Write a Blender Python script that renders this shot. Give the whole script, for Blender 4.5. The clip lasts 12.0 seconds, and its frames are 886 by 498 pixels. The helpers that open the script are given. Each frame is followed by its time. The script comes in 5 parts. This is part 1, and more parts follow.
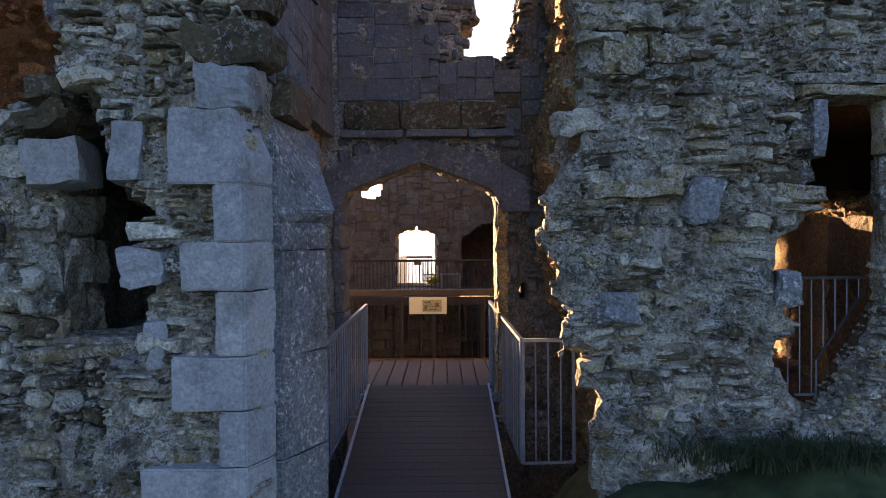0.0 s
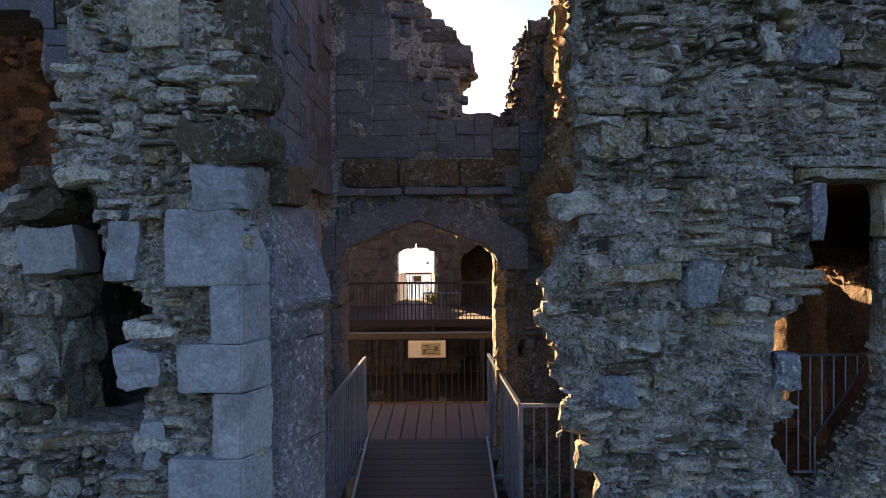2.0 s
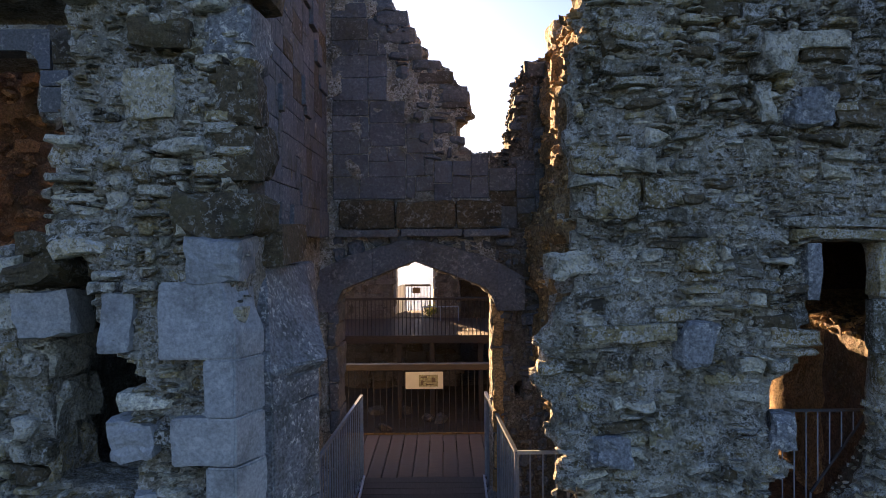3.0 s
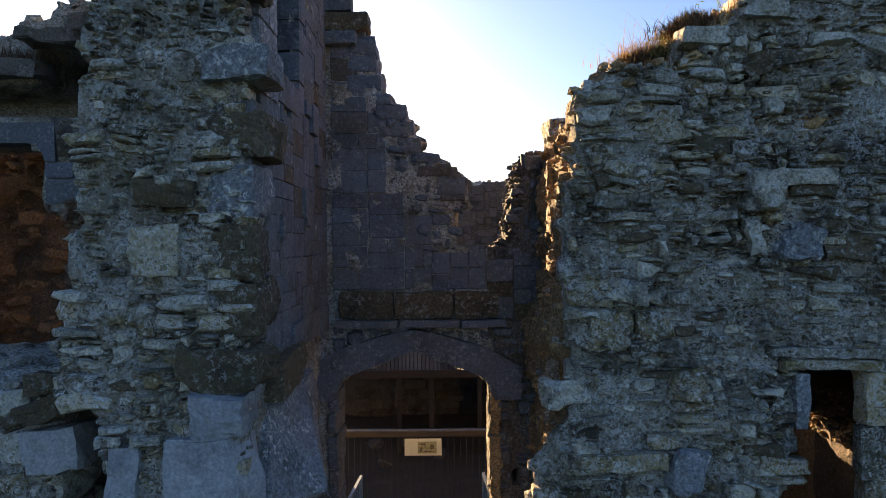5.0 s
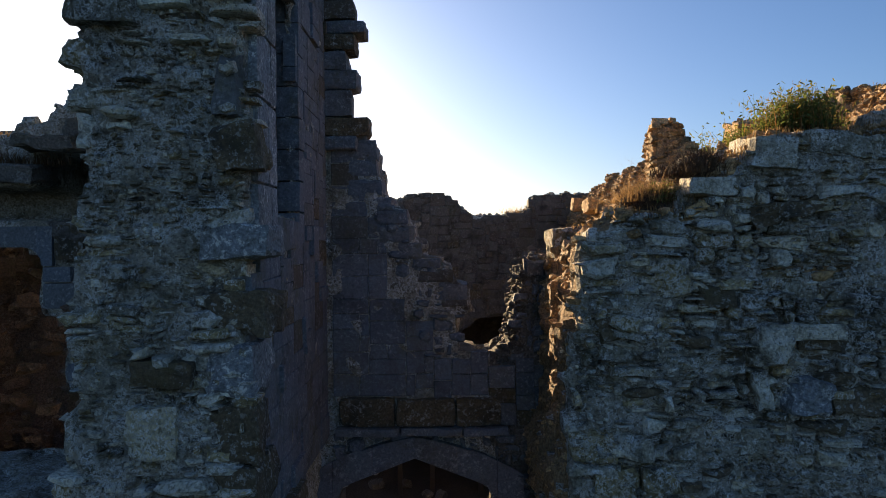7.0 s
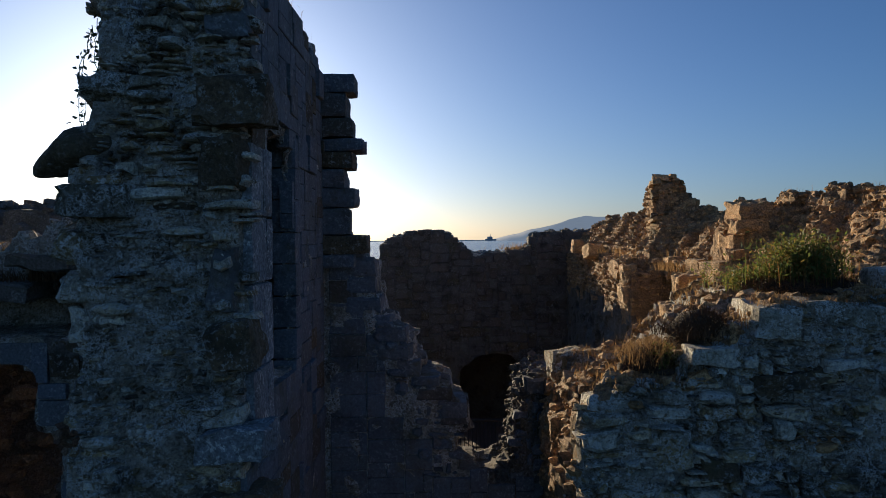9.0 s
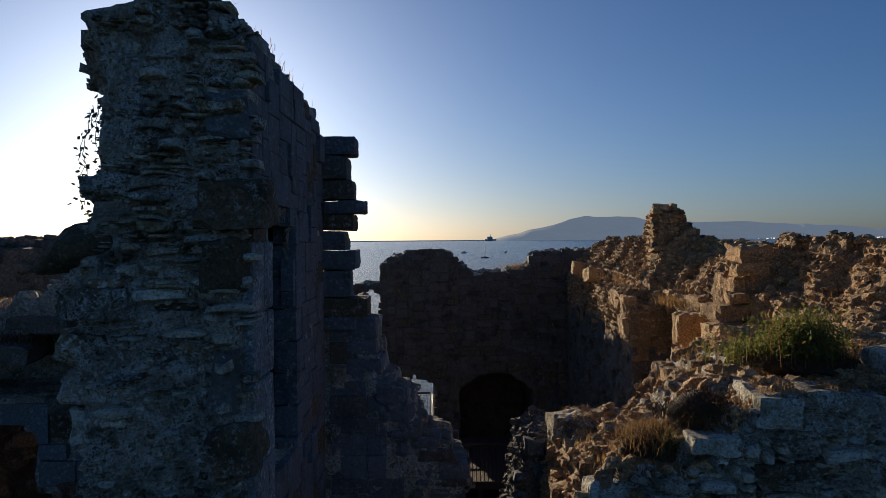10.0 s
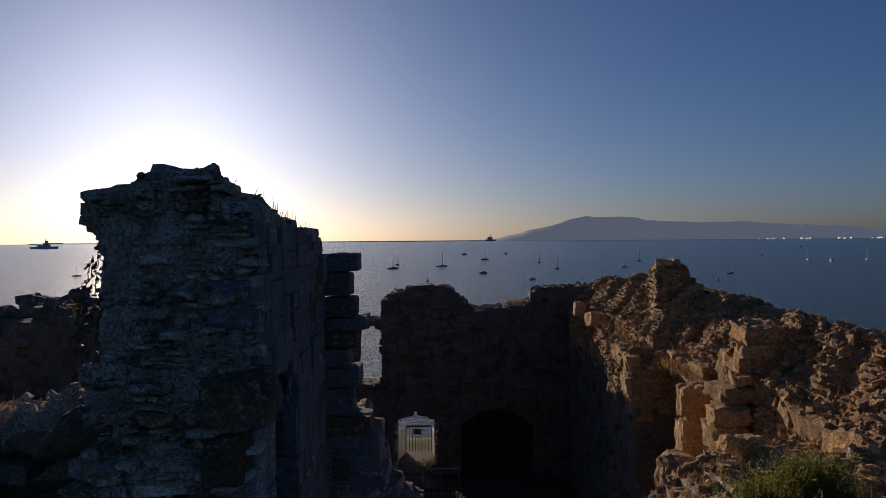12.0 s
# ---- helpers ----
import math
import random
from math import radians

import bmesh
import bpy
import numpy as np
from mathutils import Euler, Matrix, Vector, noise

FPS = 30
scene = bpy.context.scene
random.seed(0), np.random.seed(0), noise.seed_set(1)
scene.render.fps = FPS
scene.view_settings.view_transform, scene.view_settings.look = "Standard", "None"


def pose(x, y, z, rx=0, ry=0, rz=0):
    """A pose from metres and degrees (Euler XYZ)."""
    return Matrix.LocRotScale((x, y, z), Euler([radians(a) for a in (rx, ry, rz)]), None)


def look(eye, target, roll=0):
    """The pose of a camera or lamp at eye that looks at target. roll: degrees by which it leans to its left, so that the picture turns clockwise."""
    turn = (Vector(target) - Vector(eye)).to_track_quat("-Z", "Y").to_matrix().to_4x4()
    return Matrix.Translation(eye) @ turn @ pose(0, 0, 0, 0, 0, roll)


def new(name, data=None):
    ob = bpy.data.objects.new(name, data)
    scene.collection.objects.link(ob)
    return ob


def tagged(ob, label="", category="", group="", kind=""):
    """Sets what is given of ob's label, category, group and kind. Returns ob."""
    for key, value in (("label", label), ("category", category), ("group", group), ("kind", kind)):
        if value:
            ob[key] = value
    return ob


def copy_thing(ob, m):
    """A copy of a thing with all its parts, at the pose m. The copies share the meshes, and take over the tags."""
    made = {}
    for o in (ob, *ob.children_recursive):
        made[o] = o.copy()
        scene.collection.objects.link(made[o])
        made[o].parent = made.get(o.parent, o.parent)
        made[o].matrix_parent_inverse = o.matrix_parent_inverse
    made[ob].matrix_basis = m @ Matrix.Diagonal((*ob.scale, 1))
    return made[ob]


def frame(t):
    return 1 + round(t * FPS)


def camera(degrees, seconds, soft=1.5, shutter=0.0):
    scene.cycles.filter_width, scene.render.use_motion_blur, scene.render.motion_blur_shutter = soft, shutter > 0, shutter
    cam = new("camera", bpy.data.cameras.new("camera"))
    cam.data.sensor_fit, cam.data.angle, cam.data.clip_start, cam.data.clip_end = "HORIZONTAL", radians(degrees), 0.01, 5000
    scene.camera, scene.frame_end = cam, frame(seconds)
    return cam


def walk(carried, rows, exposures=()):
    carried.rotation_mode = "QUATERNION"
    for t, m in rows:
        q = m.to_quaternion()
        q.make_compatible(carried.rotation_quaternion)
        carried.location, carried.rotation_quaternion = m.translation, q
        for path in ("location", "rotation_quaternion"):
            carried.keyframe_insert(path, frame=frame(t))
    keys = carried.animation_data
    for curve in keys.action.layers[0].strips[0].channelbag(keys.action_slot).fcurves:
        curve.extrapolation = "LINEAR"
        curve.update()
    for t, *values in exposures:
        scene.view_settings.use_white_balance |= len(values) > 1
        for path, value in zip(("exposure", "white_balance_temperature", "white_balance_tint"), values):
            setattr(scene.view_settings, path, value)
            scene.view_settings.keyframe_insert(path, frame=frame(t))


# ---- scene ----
# ---------------------------------------------------------------- camera
cam = camera(63.0, 12.0, soft=0.9)
TILT, LEAN = -0.8, 0.45
PATH = [
    (0.0, 0.000, 0.000, 1.900), (0.5, 0.004, -0.014, 2.056), (1.0, 0.005, -0.015, 2.216), (1.5, 0.007, -0.005, 2.391),
    (2.0, 0.022, 0.020, 2.583), (2.5, 0.043, 0.039, 2.828), (3.0, 0.066, 0.034, 3.073), (5.0, 0.097, -0.095, 4.163),
    (5.5, 0.049, -0.057, 4.486), (6.0, 0.040, -0.052, 4.784), (6.5, 0.073, -0.034, 5.104), (7.0, 0.086, 0.017, 5.431),
    (7.5, 0.090, 0.058, 5.803), (9.5, 0.109, 0.131, 7.174), (10.0, 0.103, 0.137, 7.548), (10.5, 0.093, 0.156, 7.909),
    (11.0, 0.089, 0.183, 8.251), (11.5, 0.086, 0.214, 8.554), (12.0, 0.068, 0.254, 8.900),
]
walk(cam, [(t, pose(x, y, z, 90 + TILT, LEAN, 0)) for t, x, y, z in PATH],
     exposures=[(0.0, 2.85, 7050, 31), (1.0, 2.75, 7000, 31), (2.5, 2.58, 6900, 30), (5.5, 2.1, 6300, 19), (7.5, 1.24, 5700, 16), (9.5, 0.35, 5030, 13), (10.5, -0.03, 5030, 15), (11.0, -0.21, 5060, 16), (11.5, -0.15, 5170, 20), (12.0, -0.41, 5180, 23)])

# ---------------------------------------------------------------- light
SUN_EL, SUN_AZ = radians(9.6), radians(-20.6)      # azimuth from +y, turning to the right
SUN_DIR = Vector((math.sin(SUN_AZ) * math.cos(SUN_EL), math.cos(SUN_AZ) * math.cos(SUN_EL), math.sin(SUN_EL)))
world = bpy.data.worlds.new("world")
scene.world = world
world.use_nodes = True
wn, wl = world.node_tree.nodes, world.node_tree.links
sky = wn.new("ShaderNodeTexSky")
sky.sky_type, sky.sun_disc = "NISHITA", False
sky.sun_elevation, sky.sun_rotation = SUN_EL, SUN_AZ
sky.air_density, sky.dust_density, sky.ozone_density = 0.85, 0.95, 3.2
tone = wn.new("ShaderNodeHueSaturation")
tone.inputs["Saturation"].default_value = 1.0
wl.new(sky.outputs[0], tone.inputs["Color"])
wl.new(tone.outputs[0], wn["Background"].inputs[0])
wn["Background"].inputs[1].default_value = 0.05
sun = new("sun", bpy.data.lights.new("sun", "SUN"))
sun.data.energy, sun.data.angle, sun.data.color = 5.0, radians(0.5), (1.0, 0.7, 0.34)
sun.matrix_world = look(SUN_DIR * 50, (0, 0, 0))

# ---------------------------------------------------------------- materials
def nodes_of(name):
    m = bpy.data.materials.new(name)
    m.use_nodes = True
    nt = m.node_tree
    return m, nt, nt.nodes, nt.links, nt.nodes["Principled BSDF"]


def ramp(nt, stops, source=None, constant=False):
    n = nt.nodes.new("ShaderNodeValToRGB")
    n.color_ramp.interpolation = "CONSTANT" if constant else "LINEAR"
    el = n.color_ramp.elements
    while len(el) < len(stops):
        el.new(0.5)
    for e, (p, c) in zip(el, stops):
        e.position = p
        e.color = (*c, 1) if isinstance(c, tuple) else (c, c, c, 1)
    if source:
        nt.links.new(source, n.inputs[0])
    return n.outputs[0]


def tex(nt, scale, detail=4.0, rough=0.6, stretch=(1, 1, 1), kind="noise"):
    geo = nt.nodes.new("ShaderNodeNewGeometry")
    mp = nt.nodes.new("ShaderNodeMapping")
    mp.inputs["Scale"].default_value = stretch
    nt.links.new(geo.outputs["Position"], mp.inputs[0])
    n = nt.nodes.new("ShaderNodeTexNoise" if kind == "noise" else "ShaderNodeTexVoronoi")
    n.inputs["Scale"].default_value = scale
    if kind == "noise":
        n.inputs["Detail"].default_value, n.inputs["Roughness"].default_value = detail, rough
    nt.links.new(mp.outputs[0], n.inputs["Vector"])
    return n.outputs["Fac" if kind == "noise" else "Distance"]


def mix(nt, fac, a, b, mode="MIX"):
    n = nt.nodes.new("ShaderNodeMix")
    n.data_type, n.blend_type = "RGBA", mode
    for sock, v in ((n.inputs[0], fac), (n.inputs[6], a), (n.inputs[7], b)):
        if isinstance(v, (int, float)):
            sock.default_value = v
        elif isinstance(v, tuple):
            sock.default_value = (*v, 1)
        else:
            nt.links.new(v, sock)
    return n.outputs[2]


def bump(nt, pairs):
    prev = None
    for source, strength, dist in pairs:
        b = nt.nodes.new("ShaderNodeBump")
        b.inputs["Strength"].default_value, b.inputs["Distance"].default_value = strength, dist
        nt.links.new(source, b.inputs["Height"])
        if prev:
            nt.links.new(prev, b.inputs["Normal"])
        prev = b.outputs[0]
    return prev


def stone(name, tones, island=False, lichen=0.75, stain=0.85, relief=0.045, rough=0.9, grit=1.0, moss_share=0.75, crust=0.0):
    """Weathered limestone: a tone of its own for each piece, stains, pale lichen, pitted relief."""
    m, nt, n, l, bsdf = nodes_of(name)
    if island:
        rnd = n.new("ShaderNodeNewGeometry").outputs["Random Per Island"]
    else:
        rnd = n.new("ShaderNodeObjectInfo").outputs["Random"]
    col = ramp(nt, tones, rnd)
    grain = tex(nt, 38, 6, 0.7)
    col = mix(nt, 0.75, col, ramp(nt, [(0.34, 1 - 0.85 * grit), (0.66, 1 + 0.85 * grit)], grain), "MULTIPLY")
    big = tex(nt, 2.3, 5, 0.65)
    col = mix(nt, ramp(nt, [(0.52, 0.0), (0.66, stain)], big), col, (0.035, 0.03, 0.022))
    spots = tex(nt, 20, 7, 0.8)
    patch = tex(nt, 3.1, 3, 0.6)
    mask = mix(nt, 1.0, ramp(nt, [(0.545, 0.0), (0.575, lichen)], spots), ramp(nt, [(0.4, 0.15), (0.55, 1.0)], patch), "MULTIPLY")
    col = mix(nt, mask, col, (0.74, 0.735, 0.7))
    vein = mix(nt, 1.0, ramp(nt, [(0.45, 0.0), (0.495, crust), (0.54, 0.0)], tex(nt, 19, 7, 0.72)), ramp(nt, [(0.42, 0.0), (0.56, 1.0)], tex(nt, 4.4, 3, 0.6)), "MULTIPLY")
    col = mix(nt, vein, col, (0.78, 0.77, 0.74))
    moss = mix(nt, 1.0, ramp(nt, [(0.5, 0.0), (0.68, moss_share)], tex(nt, 1.4, 6, 0.75)), ramp(nt, [(0.35, 0.0), (0.6, 1.0)], tex(nt, 8, 4, 0.7)), "MULTIPLY")
    col = mix(nt, moss, col, (0.1, 0.085, 0.03))
    l.new(col, bsdf.inputs["Base Color"])
    bsdf.inputs["Roughness"].default_value = rough
    l.new(bump(nt, [(big, 0.5, relief * 1.5), (tex(nt, 12, 5, 0.7), 0.8, relief), (tex(nt, 7, 4, 0.65, (1, 1, 5)), 0.5, relief * 0.6), (grain, 0.6, relief * 0.35)]), bsdf.inputs["Normal"])
    return m


GREY = [(0.0, (0.1, 0.088, 0.058)), (0.25, (0.32, 0.292, 0.22)), (0.5, (0.56, 0.52, 0.415)), (0.68, (0.35, 0.285, 0.15)), (0.82, (0.175, 0.125, 0.055)), (0.9, (0.41, 0.32, 0.165)), (1.0, (0.71, 0.675, 0.555))]
ASHLAR = [(0.0, (0.113, 0.124, 0.145)), (0.5, (0.152, 0.166, 0.192)), (0.9, (0.137, 0.142, 0.15)), (1.0, (0.1, 0.08, 0.058))]
WARM = [(0.0, (0.42, 0.25, 0.105)), (0.35, (0.6, 0.39, 0.175)), (0.6, (0.2, 0.125, 0.055)), (0.8, (0.47, 0.28, 0.115)), (1.0, (0.58, 0.41, 0.22))]
PALE = [(0.0, (0.32, 0.335, 0.35)), (0.6, (0.39, 0.4, 0.41)), (1.0, (0.45, 0.45, 0.445))]
m_rubble = stone("rubble limestone", GREY, crust=0.8, lichen=0.85)
m_chips = stone("rubble chips and pinnings", [(0.0, (0.05, 0.042, 0.03)), (0.3, (0.28, 0.25, 0.185)), (0.5, (0.65, 0.61, 0.495)), (0.65, (0.31, 0.24, 0.12)), (0.8, (0.125, 0.088, 0.04)), (1.0, (0.73, 0.695, 0.58))], island=True, lichen=0.5, stain=0.4, moss_share=0.5, crust=0.85)
m_rubble_i = stone("rubble limestone small", GREY, island=True, crust=0.8, lichen=0.85)
m_core = stone("rubble core and mortar", [(0.0, (0.28, 0.25, 0.195)), (1.0, (0.28, 0.25, 0.195))], lichen=0.7, stain=0.85, relief=0.06, crust=0.8)
m_ashlar = stone("dressed ashlar", ASHLAR, lichen=0.25, relief=0.012, grit=0.5, stain=0.5)
m_ashlar_i = stone("dressed ashlar small", ASHLAR, island=True, lichen=0.25, relief=0.012, grit=0.5, stain=0.5)
FAR = [(0.0, (0.1, 0.088, 0.076)), (0.5, (0.145, 0.13, 0.112)), (0.8, (0.125, 0.1, 0.076)), (1.0, (0.09, 0.07, 0.052))]
m_far = stone("brown weathered ashlar", FAR, lichen=0.2, relief=0.02, grit=0.7)
m_far_i = stone("brown weathered ashlar small", FAR, island=True, lichen=0.2, relief=0.02, grit=0.7)
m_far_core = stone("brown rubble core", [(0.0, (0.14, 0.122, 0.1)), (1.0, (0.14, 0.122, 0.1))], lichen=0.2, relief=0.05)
m_quoin = stone("pale dressed quoin", PALE, lichen=0.35, stain=0.35, relief=0.014, grit=0.45, moss_share=0.4)
m_plinth = stone("speckled plinth stone", [(0.0, (0.19, 0.2, 0.215)), (1.0, (0.24, 0.25, 0.265))], lichen=0.85, stain=0.5, relief=0.018, grit=0.9, moss_share=0.5)
m_brown = stone("brown sandstone", [(0.0, (0.09, 0.068, 0.038)), (1.0, (0.135, 0.1, 0.057))], lichen=0.35, relief=0.03, grit=0.8)
m_warm = stone("warm limestone", WARM, lichen=0.08, stain=0.4)
m_warm_i = stone("warm limestone small", WARM, island=True, lichen=0.08, stain=0.4)
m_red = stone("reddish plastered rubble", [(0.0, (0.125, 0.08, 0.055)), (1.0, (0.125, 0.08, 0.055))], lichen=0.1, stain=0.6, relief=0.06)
m_red_i = stone("reddish broken stones", [(0.0, (0.13, 0.08, 0.05)), (0.6, (0.2, 0.12, 0.07)), (1.0, (0.26, 0.19, 0.13))], island=True, lichen=0.1)
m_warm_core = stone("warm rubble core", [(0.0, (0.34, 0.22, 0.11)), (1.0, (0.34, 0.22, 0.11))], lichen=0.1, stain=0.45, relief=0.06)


def plain(name, colour, rough=0.6, metal=0.0, spread=0.3, scale=8.0, stretch=(1, 1, 1), relief=0.004, var=True):
    m, nt, n, l, bsdf = nodes_of(name)
    f = tex(nt, scale, 5, 0.65, stretch)
    lo = tuple(c * (1 - spread) for c in colour)
    hi = tuple(min(1, c * (1 + spread)) for c in colour)
    col = ramp(nt, [(0.3, lo), (0.7, hi)], f)
    if var:
        rnd = n.new("ShaderNodeObjectInfo").outputs["Random"]
        col = mix(nt, 0.8, col, ramp(nt, [(0.0, 0.75), (1.0, 1.2)], rnd), "MULTIPLY")
    l.new(col, bsdf.inputs["Base Color"])
    bsdf.inputs["Roughness"].default_value, bsdf.inputs["Metallic"].default_value = rough, metal
    l.new(bump(nt, [(f, 0.6, relief)]), bsdf.inputs["Normal"])
    return m


m_steel = plain("blue-grey coated steel", (0.27, 0.33, 0.41), 0.5, 0.3, 0.2, 20)
m_iron = plain("dark painted iron", (0.06, 0.06, 0.065), 0.55, 0.3, 0.2, 20)
m_plank = plain("weathered brown planks", (0.075, 0.046, 0.033), 0.75, 0, 0.35, 6, (1, 6, 1))
m_ramp = plain("dark ribbed decking", (0.045, 0.04, 0.038), 0.8, 0, 0.25, 9, (6, 1, 1))
m_timber = plain("dark stained timber", (0.05, 0.04, 0.034), 0.7, 0, 0.3, 7, (1, 1, 5))
m_sign = plain("cream sign panel", (0.72, 0.7, 0.58), 0.4, 0, 0.05, 4)
m_sign_ink = plain("printed sign picture", (0.42, 0.4, 0.22), 0.4, 0, 0.6, 30)
m_sign_dark = plain("dark printed plan lines", (0.14, 0.1, 0.06), 0.4, 0, 0.3, 30)
m_white = plain("white gelcoat", (0.75, 0.76, 0.76), 0.35, 0, 0.08, 2)
m_navy = plain("dark hull paint", (0.05, 0.07, 0.11), 0.35, 0, 0.2, 2)
m_green = plain("green hull paint", (0.04, 0.16, 0.1), 0.4, 0, 0.2, 2)
m_alloy = plain("mast alloy", (0.4, 0.4, 0.4), 0.4, 0.4, 0.1, 2)
m_warship = plain("grey ship paint", (0.6, 0.62, 0.64), 0.6, 0, 0.15, 0.2)
m_soil = plain("soil and dead moss", (0.06, 0.045, 0.03), 0.95, 0, 0.5, 20, relief=0.03)
m_straw = plain("dry grass", (0.3, 0.19, 0.08), 0.9, 0, 0.4, 12, var=False)
m_dead = plain("dead brown grass", (0.11, 0.065, 0.03), 0.95, 0, 0.5, 12, var=False)
m_leaf = plain("green weed leaves", (0.19, 0.2, 0.045), 0.7, 0, 0.45, 14, var=False)
leaf_nodes = m_leaf.node_tree
leaf_bsdf = leaf_nodes.nodes["Principled BSDF"]
leaf_col = leaf_bsdf.inputs["Base Color"].links[0].from_socket
leaf_tone = ramp(leaf_nodes, [(0.0, (0.06, 0.105, 0.022)), (0.6, (0.15, 0.18, 0.035)), (0.85, (0.28, 0.22, 0.05)), (1.0, (0.36, 0.18, 0.05))], leaf_nodes.nodes.new("ShaderNodeNewGeometry").outputs["Random Per Island"])
leaf_nodes.links.new(mix(leaf_nodes, 0.7, leaf_col, leaf_tone), leaf_bsdf.inputs["Base Color"])


m_rust = plain("rust-coloured dry stalks", (0.3, 0.16, 0.05), 0.9, 0, 0.45, 12, var=False)
m_ivy = plain("ivy leaves", (0.035, 0.06, 0.02), 0.6, 0, 0.4, 14, var=False)
m_grass = plain("short turf", (0.05, 0.075, 0.025), 0.95, 0, 0.5, 5, relief=0.03, var=False)
# thin leaves and blades let part of the light through
for leafy in (m_leaf, m_straw, m_rust):
    nt = leafy.node_tree
    tr, ad = nt.nodes.new("ShaderNodeBsdfTranslucent"), nt.nodes.new("ShaderNodeMixShader")
    nt.links.new(nt.nodes["Principled BSDF"].inputs["Base Color"].links[0].from_socket, tr.inputs[0])
    ad.inputs[0].default_value = 0.45
    nt.links.new(nt.nodes["Principled BSDF"].outputs[0], ad.inputs[1])
    nt.links.new(tr.outputs[0], ad.inputs[2])
    nt.links.new(ad.outputs[0], nt.nodes["Material Output"].inputs[0])

# sea
m_sea, nt, n_, l_, bsdf = nodes_of("sea water")
bsdf.inputs["Base Color"].default_value = (0.012, 0.035, 0.06, 1)
bsdf.inputs["Roughness"].default_value, bsdf.inputs["IOR"].default_value = 0.22, 1.33
l_.new(bump(nt, [(tex(nt, 0.16, 3, 0.6, (1, 1.6, 1)), 0.5, 0.9), (tex(nt, 1.1, 4, 0.7, (1, 1.6, 1)), 0.8, 0.22)]), bsdf.inputs["Normal"])

# ---------------------------------------------------------------- geometry helpers
def h3(i, j, k, s):
    """Hash of lattice cells, 0 to 1."""
    with np.errstate(over="ignore"):
        v = (np.asarray(i).astype(np.int64) * 374761393 + np.asarray(j).astype(np.int64) * 668265263
             + np.asarray(k).astype(np.int64) * 2147483647 + int(s) * 974634777) & 0xFFFFFFFF
        v = ((v ^ (v >> 13)) * 1274126177) & 0xFFFFFFFF
        v = ((v ^ (v >> 16)) * 2246822519) & 0xFFFFFFFF
        v = v ^ (v >> 15)
    return (v & 0xFFFFFF) / float(0xFFFFFF)


def vnoise(x, y, z, f, s):
    """Smooth value noise, -1 to 1, at frequency f per metre."""
    x, y, z = np.broadcast_arrays(np.asarray(x) * f, np.asarray(y) * f, np.asarray(z) * f)
    i, j, k = np.floor(x), np.floor(y), np.floor(z)
    a, b, c = (w * w * (3 - 2 * w) for w in (x - i, y - j, z - k))
    out = 0
    for di in (0, 1):
        for dj in (0, 1):
            for dk in (0, 1):
                out = out + (a if di else 1 - a) * (b if dj else 1 - b) * (c if dk else 1 - c) * h3(i + di, j + dj, k + dk, s)
    return out * 2 - 1


def blocks(x, y, z, s, size=(0.34, 0.34, 0.2)):
    """Noise in stone-sized steps, -1 to 1."""
    kz = np.floor(z / size[2])
    return h3(np.floor(x / size[0] + 0.5 * (kz % 2)), np.floor(y / size[1] + 0.37 * (kz % 3)), kz, s) * 2 - 1


def bulge(u, w, seed, amount=0.07):
    """How far a weathered face stands out of true."""
    return amount * (0.6 + vnoise(u, w, seed, 1.1, seed) * 0.9 + 0.6 * vnoise(u, w, seed, 2.7, seed + 1))


def mesh_from(name, verts, faces, mat, smooth=False):
    me = bpy.data.meshes.new(name)
    me.from_pydata([tuple(v) for v in verts], [], [tuple(f) for f in faces])
    me.materials.append(mat)
    if smooth:
        me.shade_smooth()
    me.update()
    return me


def part(name, data, mat, parent, label="", kind=""):
    """Links a bmesh or a mesh as one object under a thing or a part."""
    if isinstance(data, bmesh.types.BMesh):
        me = bpy.data.meshes.new(name)
        data.to_mesh(me)
        data.free()
        me.materials.append(mat)
    else:
        me = data
    ob = new(name, me)
    ob.parent = parent
    if label or kind:
        tagged(ob, label=label, kind=kind)
    return ob


def thing(name, label, category, at=(0, 0, 0), group="", kind=""):
    ob = new(name)
    ob.location = at
    return tagged(ob, label, category, group, kind)


